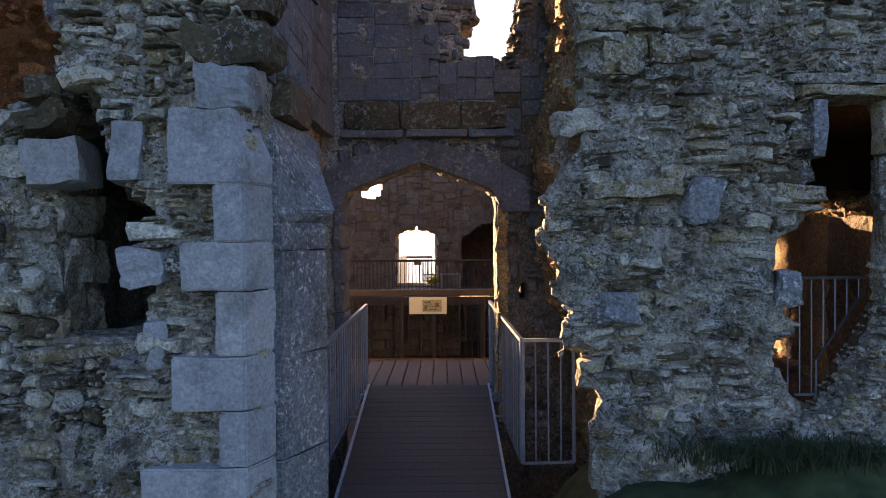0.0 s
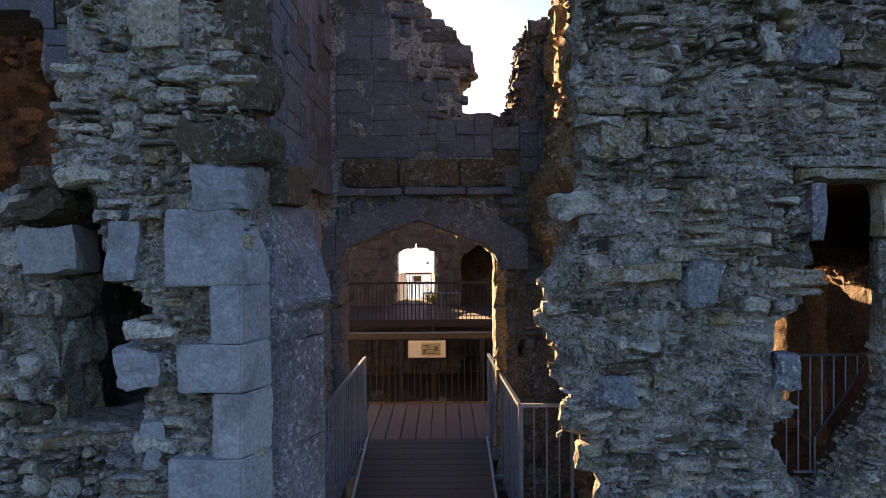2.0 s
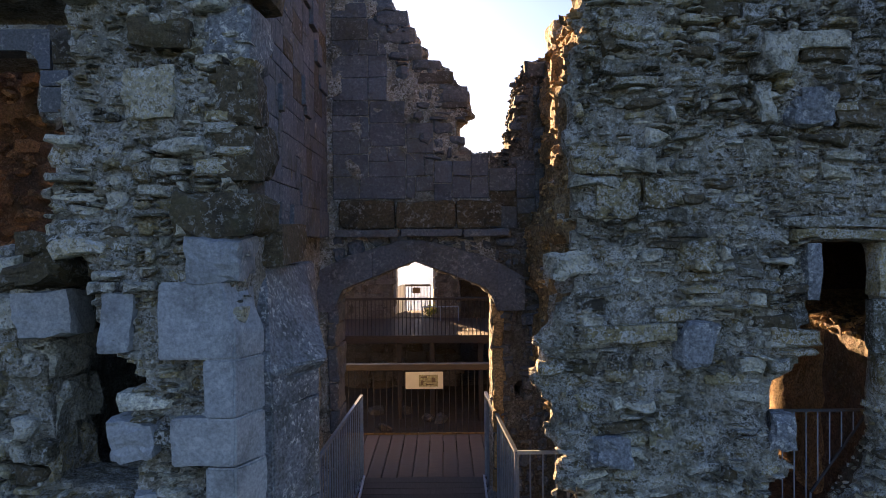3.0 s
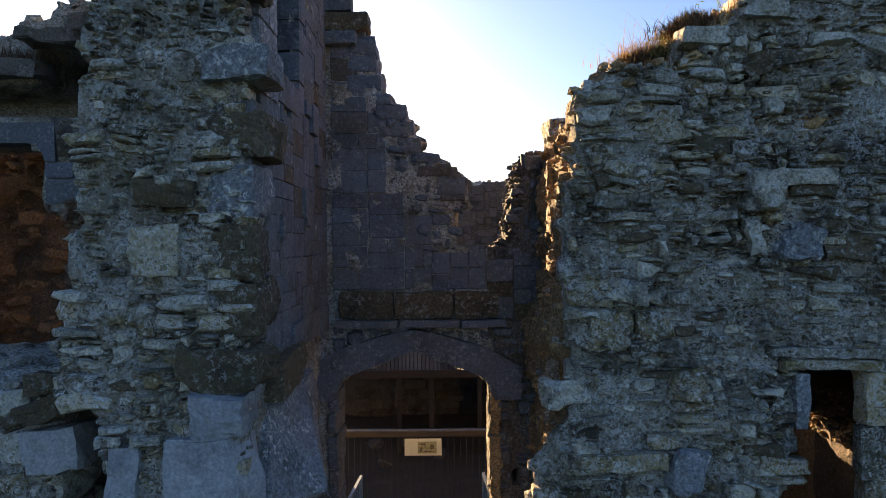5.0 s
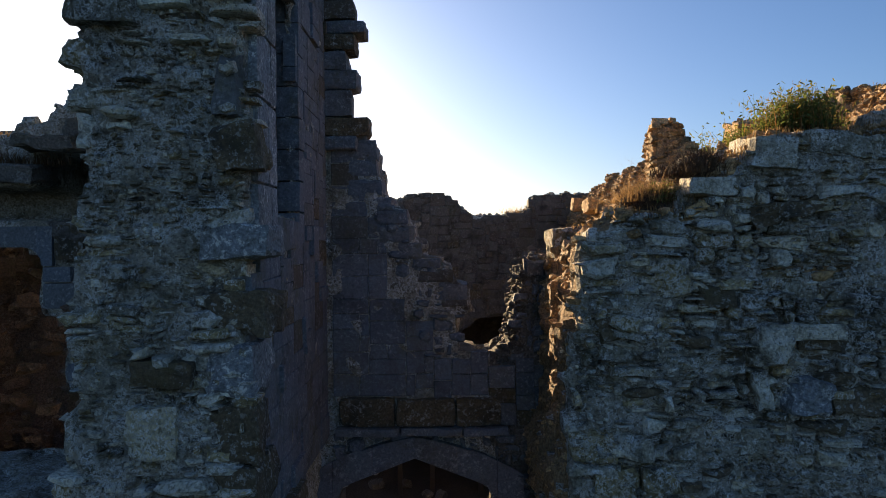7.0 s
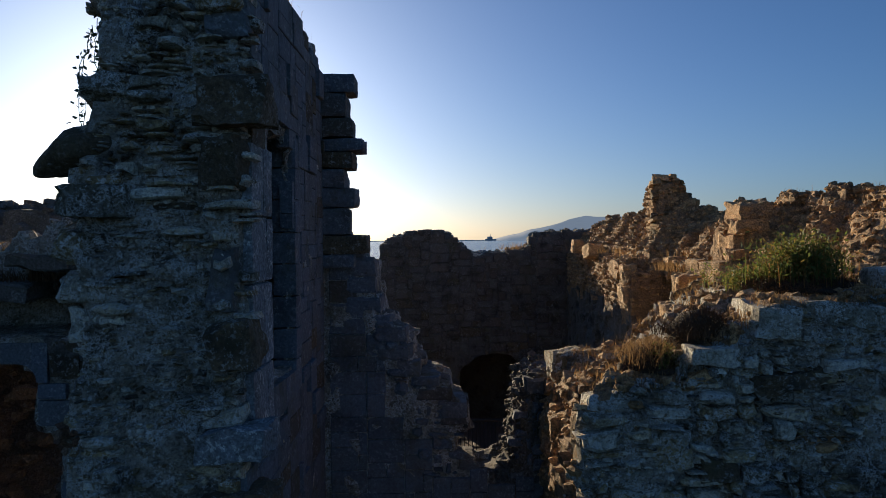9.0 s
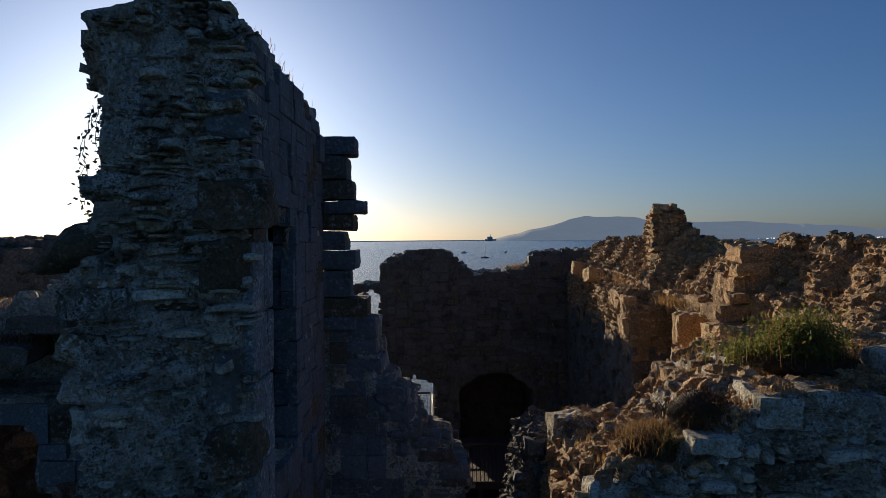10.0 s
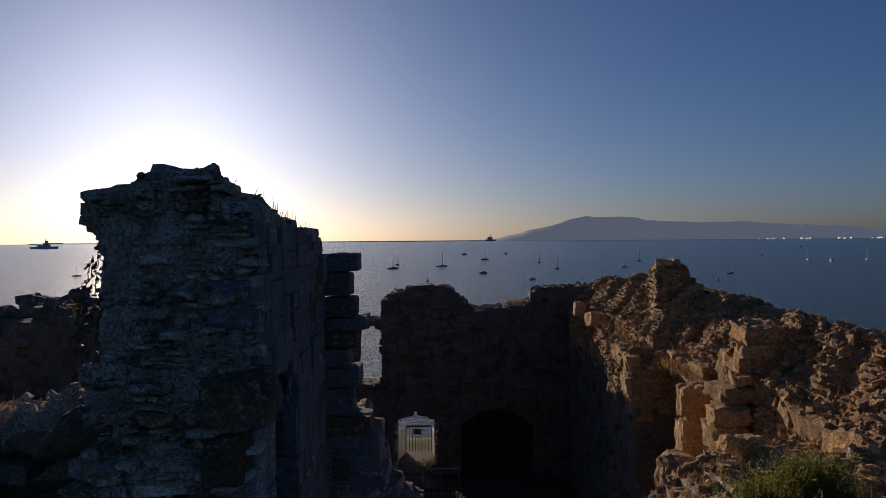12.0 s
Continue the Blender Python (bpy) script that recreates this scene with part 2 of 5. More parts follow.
def solid(name, inside, lo, hi, cell, mat, relax=2, rough=0.035, seed=1, push=None):
    """A rough mass of masonry: the boundary of all cells that lie inside, relaxed and weathered."""
    lo, hi = np.array(lo, float), np.array(hi, float)
    n = np.maximum(1, np.round((hi - lo) / cell).astype(int))
    st = (hi - lo) / n
    ax = [lo[a] + st[a] * (np.arange(n[a]) + 0.5) for a in range(3)]
    x, y, z = np.meshgrid(*ax, indexing="ij")
    s = np.zeros(n + 2, bool)
    s[1:-1, 1:-1, 1:-1] = inside(x, y, z)
    quads = []
    corner = {0: [(0, 0, 0), (0, 1, 0), (0, 1, 1), (0, 0, 1)], 1: [(0, 0, 0), (0, 0, 1), (1, 0, 1), (1, 0, 0)], 2: [(0, 0, 0), (1, 0, 0), (1, 1, 0), (0, 1, 0)]}
    dims = n + 3
    for a in range(3):
        for side in (0, 1):
            t = s & ~np.roll(s, -1 if side else 1, a)
            idx = np.argwhere(t)
            cs = corner[a] if side else corner[a][::-1]
            q = []
            for c in cs:
                c = np.array(c)
                c[a] = side
                p = idx + c
                q.append((p[:, 0] * dims[1] + p[:, 1]) * dims[2] + p[:, 2])
            quads.append(np.stack(q, 1))
    quads = np.concatenate(quads)
    ids, inv = np.unique(quads, return_inverse=True)
    quads = inv.reshape(-1, 4)
    p = np.stack([ids // (dims[1] * dims[2]), ids // dims[2] % dims[1], ids % dims[2]], 1) - 1
    v = lo + p * st
    e = np.concatenate([quads[:, [0, 1]], quads[:, [1, 2]], quads[:, [2, 3]], quads[:, [3, 0]]])
    e = np.concatenate([e, e[:, ::-1]])
    deg = np.bincount(e[:, 0], minlength=len(v))[:, None]
    for _ in range(relax):
        acc = np.stack([np.bincount(e[:, 0], v[e[:, 1], a], len(v)) for a in range(3)], 1)
        v = 0.5 * v + 0.5 * acc / np.maximum(deg, 1)
    if push:
        v[:, 1] -= push(*v.T)
    base = v.copy()
    for a in range(3):
        v[:, a] += rough * (vnoise(*base.T, 4.1, seed + 11 * a) + 0.8 * vnoise(*base.T, 10.7, seed + 5 + 11 * a))
    me = mesh_from(name, v, quads, mat)
    ob = new(name, me)
    return ob, v, quads


def face_material(ob, mat, want):
    """Gives the faces that want(centre, normal) picks a second material."""
    me = ob.data
    me.materials.append(mat)
    c, n = np.empty(len(me.polygons) * 3), np.empty(len(me.polygons) * 3)
    me.polygons.foreach_get("center", c)
    me.polygons.foreach_get("normal", n)
    me.polygons.foreach_set("material_index", want(c.reshape(-1, 3), n.reshape(-1, 3)).astype(np.int32))


def stone_shape(corners, rng, depth, proud, worn):
    """A stone from the four corners (u, w) of its bed: an eight-sided outline, chipped edges, a hollow or bulging face.
    Gives points (u, w, d), d out of the wall, and faces."""
    c = np.array(corners, float)
    mid = c.mean(0)
    ring = []
    for i in range(4):
        a, b = c[i], c[(i + 1) % 4]
        ring += [a, (a + b) / 2]
    ring = np.array(ring)
    size = min(np.ptp(c[:, 0]), np.ptp(c[:, 1]))
    ring = mid + (ring - mid) * (1 - (0.004 + 0.02 * worn) / max(size, 0.05)) + rng.normal(0, worn * 0.09 * size, (8, 2))
    ring[::2] = mid + (ring[::2] - mid) * (1 - rng.uniform(0, 0.22, (4, 1)) * worn)
    tilt = rng.normal(0, 0.07 * worn, 2)
    inset = mid + (ring - mid) * (1 - (0.006 + 0.1 * worn * size) / max(size / 2, 0.03) * rng.uniform(0.7, 1.3, (8, 1)))
    d_in = proud + (inset - mid) @ tilt + rng.normal(0, 0.006 * worn, 8)
    d_out = d_in - (0.003 + 0.038 * worn * rng.uniform(0.5, 1.3, 8))
    v = [(*p, -depth) for p in ring] + [(*p, d) for p, d in zip(ring, d_out)] + [(*p, d) for p, d in zip(inset, d_in)]
    v.append((*mid, proud + rng.normal(0.004, 0.012) * worn))
    f = []
    for i in range(8):
        j = (i + 1) % 8
        f += [(i, j, 8 + j, 8 + i), (8 + i, 8 + j, 16 + j, 16 + i), (16 + i, 16 + j, 24)]
    return np.array(v), f


def lay(owner, origin, along, out, width, height, keep, mats, seed, unit=(0.1, 0.07), sizes=(1, 5, 1, 3), worn=1.0, warp=0.03,
        proud=(0.0, 0.07), depth=0.12, most=300, name="stone", shift=None, special=None):
    """Lays fitted stones over a face. Stones of several unit sizes are packed side by side, their corners warped together.
    The largest become parts of their own, the rest one joined part."""
    rng = np.random.default_rng(seed)
    o, a, q = Vector(origin), Vector(along).normalized(), Vector(out).normalized()
    up = Vector((0, 0, 1))
    nu, nw = int(width / unit[0]), int(height / unit[1])
    used = np.zeros((nu, nw), bool)
    found = []
    for k in range(nw):
        for i in range(nu):
            if used[i, k]:
                continue
            w = int(rng.integers(sizes[0], sizes[1] + 1))
            h = int(rng.choice(np.arange(sizes[2], sizes[3] + 1), p=None))
            if h == 1 and rng.random() < 0.4:
                w = min(w + 1, sizes[1] + 1)
            w, h = min(w, nu - i), min(h, nw - k)
            while w > 1 and used[i:i + w, k].any():
                w -= 1
            while h > 1 and used[i:i + w, k:k + h].any():
                h -= 1
            used[i:i + w, k:k + h] = True
            cu, cw = (i + w / 2) * unit[0], (k + h / 2) * unit[1]
            if not keep(cu, cw):
                continue
            cs = []
            for di, dk in ((0, 0), (w, 0), (w, h), (0, h)):
                u, z = (i + di) * unit[0], (k + dk) * unit[1]
                cs.append((u + warp * vnoise(u, z, 0, 5.3, seed), z + warp * vnoise(u, z, 3, 5.3, seed + 1)))
            found.append((w * h, cs, cu, cw))
    found.sort(key=lambda t: -t[0])
    joined_v, joined_f, count = [], [], 0
    for rank, (area, cs, cu, cw) in enumerate(found):
        pr = rng.uniform(*proud) + (0.05 * rng.random() if rng.random() < 0.12 else 0)
        v, f = stone_shape(cs, rng, depth, pr, worn)
        off = shift(cu, cw) if shift else 0.0
        mat = mats[0]
        if special:
            mat = special(cu, cw, rng) or mat
        world_v = [o + a * p[0] + up * p[1] + q * (p[2] + off) for p in v]
        if rank < most:
            c = sum(world_v, Vector()) / len(world_v)
            ob = part(name, mesh_from(name, [w_ - c for w_ in world_v], f, mat), mat, owner)
            ob.location = c - owner.location
        else:
            joined_f += [tuple(i + count for i in t) for t in f]
            joined_v += world_v
            count += len(world_v)
    if joined_v:
        ob = part("small_stones", mesh_from("small_stones", [p - owner.location for p in joined_v], joined_f, mats[1]), mats[1], owner, kind="stuff")
    return found


def fill(owner, origin, along, out, width, height, keep, mat, seed, proud=(-0.07, 0.035), shift=None, unit=(0.052, 0.03), bare=0.42):
    """Small stones and chips packed between the larger ones, left out where a patch of plain mortar shows."""
    def chips(u, w):
        return keep(u, w) and vnoise(u, w, seed, 1.3, seed) < bare
    lay(owner, origin, along, out, width, height, chips, (mat, mat), seed, unit=unit, sizes=(1, 4, 1, 2), worn=1.1, warp=0.03, proud=proud, depth=0.07, most=0, shift=shift)


def gaps(keep, seed, share=-0.3):
    """Thins out the larger stones in patches."""
    return lambda u, w: keep(u, w) and vnoise(u, w, 2, 2.1, seed) + 0.7 * vnoise(u, w, 4, 7.3, seed + 1) > share


ICO = bmesh.new()
bmesh.ops.create_icosphere(ICO, subdivisions=1, radius=1)
ICO_V = np.array([v.co[:] for v in ICO.verts])
ICO_F = [tuple(v.index for v in f.verts) for f in ICO.faces]
ICO.free()
ICO2 = bmesh.new()
bmesh.ops.create_icosphere(ICO2, subdivisions=2, radius=1)
ICO2_V = np.array([v.co[:] for v in ICO2.verts])
ICO2_F = [tuple(v.index for v in f.verts) for f in ICO2.faces]
ICO2.free()


def lump(rng, size, fine=False):
    """A broken stone, angular, about size across."""
    base, faces = (ICO2_V, ICO2_F) if fine else (ICO_V, ICO_F)
    v = base.copy()
    v = np.sign(v) * np.abs(v) ** rng.uniform(0.45, 0.75)
    v = v * (np.array([rng.uniform(0.7, 1.4), rng.uniform(0.6, 1.1), rng.uniform(0.35, 0.7)]) * size / 2)
    v += rng.normal(0, 0.07 * size, v.shape) * (0.5 if fine else 1)
    m = np.array(Euler((rng.normal(0, 0.3), rng.normal(0, 0.3), rng.uniform(0, 6.28))).to_matrix())
    return v @ m.T, faces


def scatter(owner, v, quads, mat, count, size, seed, want, name="loose_rubble", sink=0.25):
    """Broken stones bedded in the surface of a mass, as one joined part."""
    rng = np.random.default_rng(seed)
    c = v[quads].mean(1)
    nrm = np.cross(v[quads[:, 2]] - v[quads[:, 0]], v[quads[:, 3]] - v[quads[:, 1]])
    nrm /= np.linalg.norm(nrm, axis=1)[:, None] + 1e-9
    ok = np.nonzero(want(*c.T, nrm))[0]
    if not len(ok):
        return
    vs, fs, k = [], [], 0
    for i in rng.choice(ok, count):
        s = size[0] + (size[1] - size[0]) * rng.random() ** 2.2
        p, f = lump(rng, s)
        vs.append(p + c[i] + nrm[i] * s * (0.25 - sink) - np.array(owner.location))
        fs += [tuple(j + k for j in t) for t in f]
        k += len(p)
    return part(name, mesh_from(name, np.concatenate(vs), fs, mat), mat, owner, kind="stuff")


def box_mesh(name, size, mat, bevel=0.01, jitter=0.0, seed=0):
    bm = bmesh.new()
    bmesh.ops.create_cube(bm, size=1)
    bmesh.ops.scale(bm, vec=size, verts=bm.verts)
    rng = np.random.default_rng(seed)
    if bevel:
        bmesh.ops.bevel(bm, geom=bm.edges[:], offset=bevel, segments=1, affect="EDGES")
    for vert in bm.verts:
        vert.co += Vector(rng.normal(0, jitter, 3)) if jitter else Vector()
    me = bpy.data.meshes.new(name)
    bm.to_mesh(me)
    bm.free()
    me.materials.append(mat)
    return me


def place(ob):
    """World place of a thing or part that is only shifted, not turned."""
    return ob.location + (place(ob.parent) if ob.parent else Vector())


def bar(name, a, b, r, mat, parent, square=False, label=""):
    """A round or square bar from a to b, in world metres."""
    a, b = Vector(a), Vector(b)
    bm = bmesh.new()
    bmesh.ops.create_cone(bm, cap_ends=True, segments=4 if square else 8, radius1=r, radius2=r, depth=(b - a).length)
    if square:
        bmesh.ops.rotate(bm, verts=bm.verts, matrix=Matrix.Rotation(radians(45), 3, "Z"))
    bmesh.ops.transform(bm, matrix=(b - a).to_track_quat("Z", "X").to_matrix().to_4x4(), verts=bm.verts)
    ob = part(name, bm, mat, parent, label)
    ob.location = (a + b) / 2 - place(parent)
    return ob


def block(name, lo, hi, mat, parent, bevel=0.012, jitter=0.003, seed=0, label=""):
    lo, hi = Vector(lo), Vector(hi)
    ob = part(name, box_mesh(name, hi - lo, mat, bevel, jitter, seed), mat, parent, label)
    ob.location = (lo + hi) / 2 - place(parent)
    return ob


def rough_block(name, lo, hi, mat, parent, worn=0.02, seed=0, label="", twist=2.0):
    """A squared stone with rounded, chipped edges and uneven faces."""
    lo, hi = Vector(lo), Vector(hi)
    half = (hi - lo) / 2
    bm = bmesh.new()
    bmesh.ops.create_cube(bm, size=2)
    bmesh.ops.subdivide_edges(bm, edges=bm.edges[:], cuts=5, use_grid_fill=True)
    p = np.array([q.co[:] for q in bm.verts])
    k = 24.0
    p = p / (np.abs(p) ** k).sum(1)[:, None] ** (1 / k)
    small = min(half)
    edge = np.clip((np.sort(np.abs(p), 1)[:, 1] - 0.6) / 0.4, 0, 1)
    w = p * np.array(half)
    off = seed * 3.7
    f = 0.35 / max(small, 0.05)
    n1 = np.stack([vnoise(*(w + off + 9 * a).T, f, seed + a) for a in range(3)], 1)
    n2 = np.stack([vnoise(*(w + off + 9 * a).T, 14, seed + a) for a in range(3)], 1)
    w = w + worn * (1.0 * n1 + 0.5 * n2)
    chip = np.clip(vnoise(*(w + off).T, 7, seed + 7), 0, 1) * edge
    w = w * (1 - 0.3 * worn / 0.02 * 0.5 * chip[:, None])
    for q, c in zip(bm.verts, w):
        q.co = c
    ob = part(name, bm, mat, parent, label)
    rng = np.random.default_rng(seed)
    ob.location = (lo + hi) / 2 - place(parent)
    ob.rotation_euler = [radians(a) for a in rng.normal(0, twist, 3)]
    return ob


def top(xs, zs):
    return lambda x: np.interp(x, xs, zs)


def structure(ob, label, category):
    return tagged(ob, label, category, kind="structure")

# ---------------------------------------------------------------- ground and sea
def ground_height(x, y):
    z = np.interp(y, [-60, -4, 3.5, 5.6, 7.4, 9.0, 28.5, 44, 49, 56], [-2.6, -2.0, -0.7, -0.15, -0.35, -2.6, -2.6, -3.2, -6.5, -9])
    side = np.clip((np.abs(x + 1.0) - 9) / 3, 0, 1)
    z = np.where((y > 7) & (y < 28), z * (1 - side) + side * -0.4, z)
    pit = np.exp(-((x + 0.2) / 1.3) ** 4) * np.exp(-((y - 7.4) / 1.9) ** 4)
    z = z - 1.2 * pit + 0.44 * np.clip((x - 2.05) / 0.7, 0, 1) * np.exp(-((y - 5.6) / 1.3) ** 2)
    fade = np.clip(1 - np.hypot(x, y) / 90, 0, 1)
    return z + fade * (0.12 * vnoise(x, y, 0, 0.7, 3) + 0.04 * vnoise(x, y, 0, 3.1, 4))


def build_ground():
    xs = np.concatenate([[-4000, -1500, -500, -200, -100], np.linspace(-50, -10, 20), np.linspace(-9.5, 9.5, 77), np.linspace(10, 50, 20), [100, 200, 500, 1500, 4000]])
    ys = np.concatenate([[-4000, -1500, -500, -200, -100], np.linspace(-60, -5, 25), np.linspace(-4.5, 12, 66), np.linspace(12.5, 56, 70)])
    x, y = np.meshgrid(xs, ys, indexing="ij")
    z = ground_height(x, y)
    v = np.stack([x, y, z], -1).reshape(-1, 3)
    n1, n2 = len(xs), len(ys)
    f = [(i * n2 + j, (i + 1) * n2 + j, (i + 1) * n2 + j + 1, i * n2 + j + 1) for i in range(n1 - 1) for j in range(n2 - 1)]
    structure(new("ground", mesh_from("ground", v, f, m_grass, True)), "short turf round the castle, falling to the shore", "ground")
    sea_v = [(-9000, 46, -6), (9000, 46, -6), (9000, 4700, -6), (-9000, 4700, -6)]
    structure(new("water", mesh_from("water", sea_v, [(0, 1, 2, 3)], m_sea)), "blue-grey calm sea reaching the horizon", "water")


build_ground()


def build_floor():
    xs, ys = np.linspace(-7.2, 5.6, 65), np.linspace(9.6, 27.3, 90)
    x, y = np.meshgrid(xs, ys, indexing="ij")
    z = -2.5 + 0.07 * vnoise(x, y, 0, 1.3, 6) + 0.03 * vnoise(x, y, 0, 5, 7)
    n2 = len(ys)
    f = [(i * n2 + j, (i + 1) * n2 + j, (i + 1) * n2 + j + 1, i * n2 + j + 1) for i in range(len(xs) - 1) for j in range(n2 - 1)]
    structure(new("floor", mesh_from("floor", np.stack([x, y, z], -1).reshape(-1, 3), f, m_soil, True)), "dark earth floor of the roofless hall", "floor")


build_floor()
# ---------------------------------------------------------------- entrance front: wall on the right of the door
R_EDGE = top([0, .6, 1.1, 1.6, 1.9, 2.25, 2.7, 3.0, 3.2, 3.8, 4.9, 5.4], [1.25, 1.27, 1.0, .95, .86, .9, 1.2, 1.07, 1.2, 1.1, 1.2, 1.32])
R_BACK = top([-2, 0.85, 1.2, 3.2, 3.7, 4.8, 5.2, 5.45, 5.7, 6], [1.62, 1.6, 1.25, 1.08, 1.24, 1.27, 1.36, 1.48, 1.62, 2.2])
R_TOP = top([0.9, 1.2, 1.6, 2.2, 2.34, 2.44, 2.6, 2.66, 4.0, 8.0], [5.2, 5.42, 5.66, 5.74, 5.85, 5.98, 6.12, 6.2, 6.28, 6.4])
R_HOLE_L = top([0.5, 0.75, 0.78, 1.03, 1.07, 1.5, 1.54, 1.93, 1.97, 2.3, 2.6, 3.1], [2.98, 2.9, 2.78, 2.8, 2.9, 2.88, 2.72, 2.78, 3.0, 3.06, 3.1, 3.16])


def right_hole(x, y, z):
    near = (y < 8.0) & (x > R_HOLE_L(z) - 0.02) & (x < np.where(y < 6.2, 3.68, 4.05)) & (z < 3.04) & (z > np.where(y < 6.45, 0.38 + np.clip(x - 3.24, 0, 1) * 1.7, 0.38))
    loft = (y > 6.3) & (y < 8.65) & (x > 2.95) & (x < 6.3) & (z > 2.26 + 0.05 * blocks(x, y, z, 23)) & (z < 3.0)
    return near | loft | ((y >= 8.0) & (x > 2.9) & (x < 4.05) & (z < 2.9) & (z > 0.45))


def inside_right(x, y, z):
    b = blocks(x, y, z, 21)
    t = R_TOP(x) - 0.12 * np.clip(y - 6.5, 0, 2) * (x < 2.8) + 0.1 * blocks(x, y, 0, 22)
    left = np.where(y < 6.14, R_EDGE(z) - 0.03, np.where((y < 7.3) & (z < 3.0), np.maximum(R_BACK(z), R_EDGE(z) + 0.25), np.where(y < 6.3, R_EDGE(z), R_BACK(z)))) + 0.07 * b
    front = 5.96 + 0.02 * b
    return (z < t) & (x > left) & (y > front) & ~right_hole(x, y, z)


wall_right, rv, rq = solid("wall_entrance_right", inside_right, (0.7, 5.85, -1.5), (7.0, 8.9, 6.7), 0.085, m_core, seed=2, push=lambda x, y, z: np.where(y < 6.3, bulge(x, z, 3) - 0.065, 0))
# Faces turned left and up, towards the sun, get warm colour for its light.
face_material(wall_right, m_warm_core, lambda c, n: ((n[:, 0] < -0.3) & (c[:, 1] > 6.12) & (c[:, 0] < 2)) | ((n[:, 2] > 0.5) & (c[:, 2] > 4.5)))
# Doorway recess: shade put in as dark red, sun glow as warm faces.
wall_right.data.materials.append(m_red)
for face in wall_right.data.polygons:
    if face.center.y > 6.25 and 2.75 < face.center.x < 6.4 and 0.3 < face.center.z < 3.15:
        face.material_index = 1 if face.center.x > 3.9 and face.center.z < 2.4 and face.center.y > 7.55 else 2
structure(wall_right, "grey rubble limestone wall with a ragged weedy top and a doorway", "wall")


def brownish(share):
    def pick(u, w, rng):
        return m_brown if rng.random() < share else None
    return pick


def keep_right(u, w):
    x, z = u + 0.8, w - 0.6
    return R_EDGE(z) + 0.06 < x and z < R_TOP(x) - 0.05 and not right_hole(x, 6.0, z) and not right_hole(x + 0.09, 6.0, z) and not (3.6 < x < 3.72 and z < 3)


bulge_right = lambda u, w: float(bulge(u + 0.8, w - 0.6, 3))
fill(wall_right, (0.8, 5.97, -0.6), (1, 0, 0), (0, -1, 0), 4.0, 7.1, keep_right, m_chips, 35, shift=bulge_right)
lay(wall_right, (0.8, 5.97, -0.6), (1, 0, 0), (0, -1, 0), 5.4, 7.1, gaps(keep_right, 36), (m_rubble, m_rubble_i), 5, unit=(0.09, 0.045), sizes=(1, 5, 1, 3),
    worn=1.0, warp=0.04, proud=(-0.03, 0.075), special=brownish(0.16), depth=0.12, shift=bulge_right)
# Stones on those sunward faces carry the same warm colour.
scatter(wall_right, rv, rq, m_warm_i, 1600, (0.04, 0.17), 31, lambda x, y, z, n: (n[:, 2] > 0.4) & (z > 4.5) & (x < 5.5))
scatter(wall_right, rv, rq, m_warm_i, 1100, (0.03, 0.1), 32, lambda x, y, z, n: (n[:, 0] < -0.5) & (y > 6.1) & (x < 1.8))
scatter(wall_right, rv, rq, m_rubble_i, 2200, (0.03, 0.09), 33, lambda x, y, z, n: (n[:, 1] < -0.5) & (y < 6.3) & (x < 4))
scatter(wall_right, rv, rq, m_warm_i, 500, (0.03, 0.1), 34, lambda x, y, z, n: (x > 3.5) & (x < 4.8) & (y > 6.9) & (y < 8.6) & (z > 2.05) & (z < 2.45))
for k, (x0, x1, y0, z0, z1) in enumerate([(3.62, 4.0, 5.93, 2.56, 3.03), (3.6, 3.98, 5.95, 2.1, 2.55), (3.64, 4.1, 5.96, 1.75, 2.09)]):
    rough_block("jamb_stone", (x0, y0, z0), (x1, 6.14, z1), m_rubble, wall_right, 0.02, 150 + k, twist=0.8)
scatter(wall_right, rv, rq, m_rubble_i, 500, (0.03, 0.11), 37, lambda x, y, z, n: (x > 3.1) & (x < 4.0) & (y < 6.5) & (z > 0.3) & (z < 1.7))
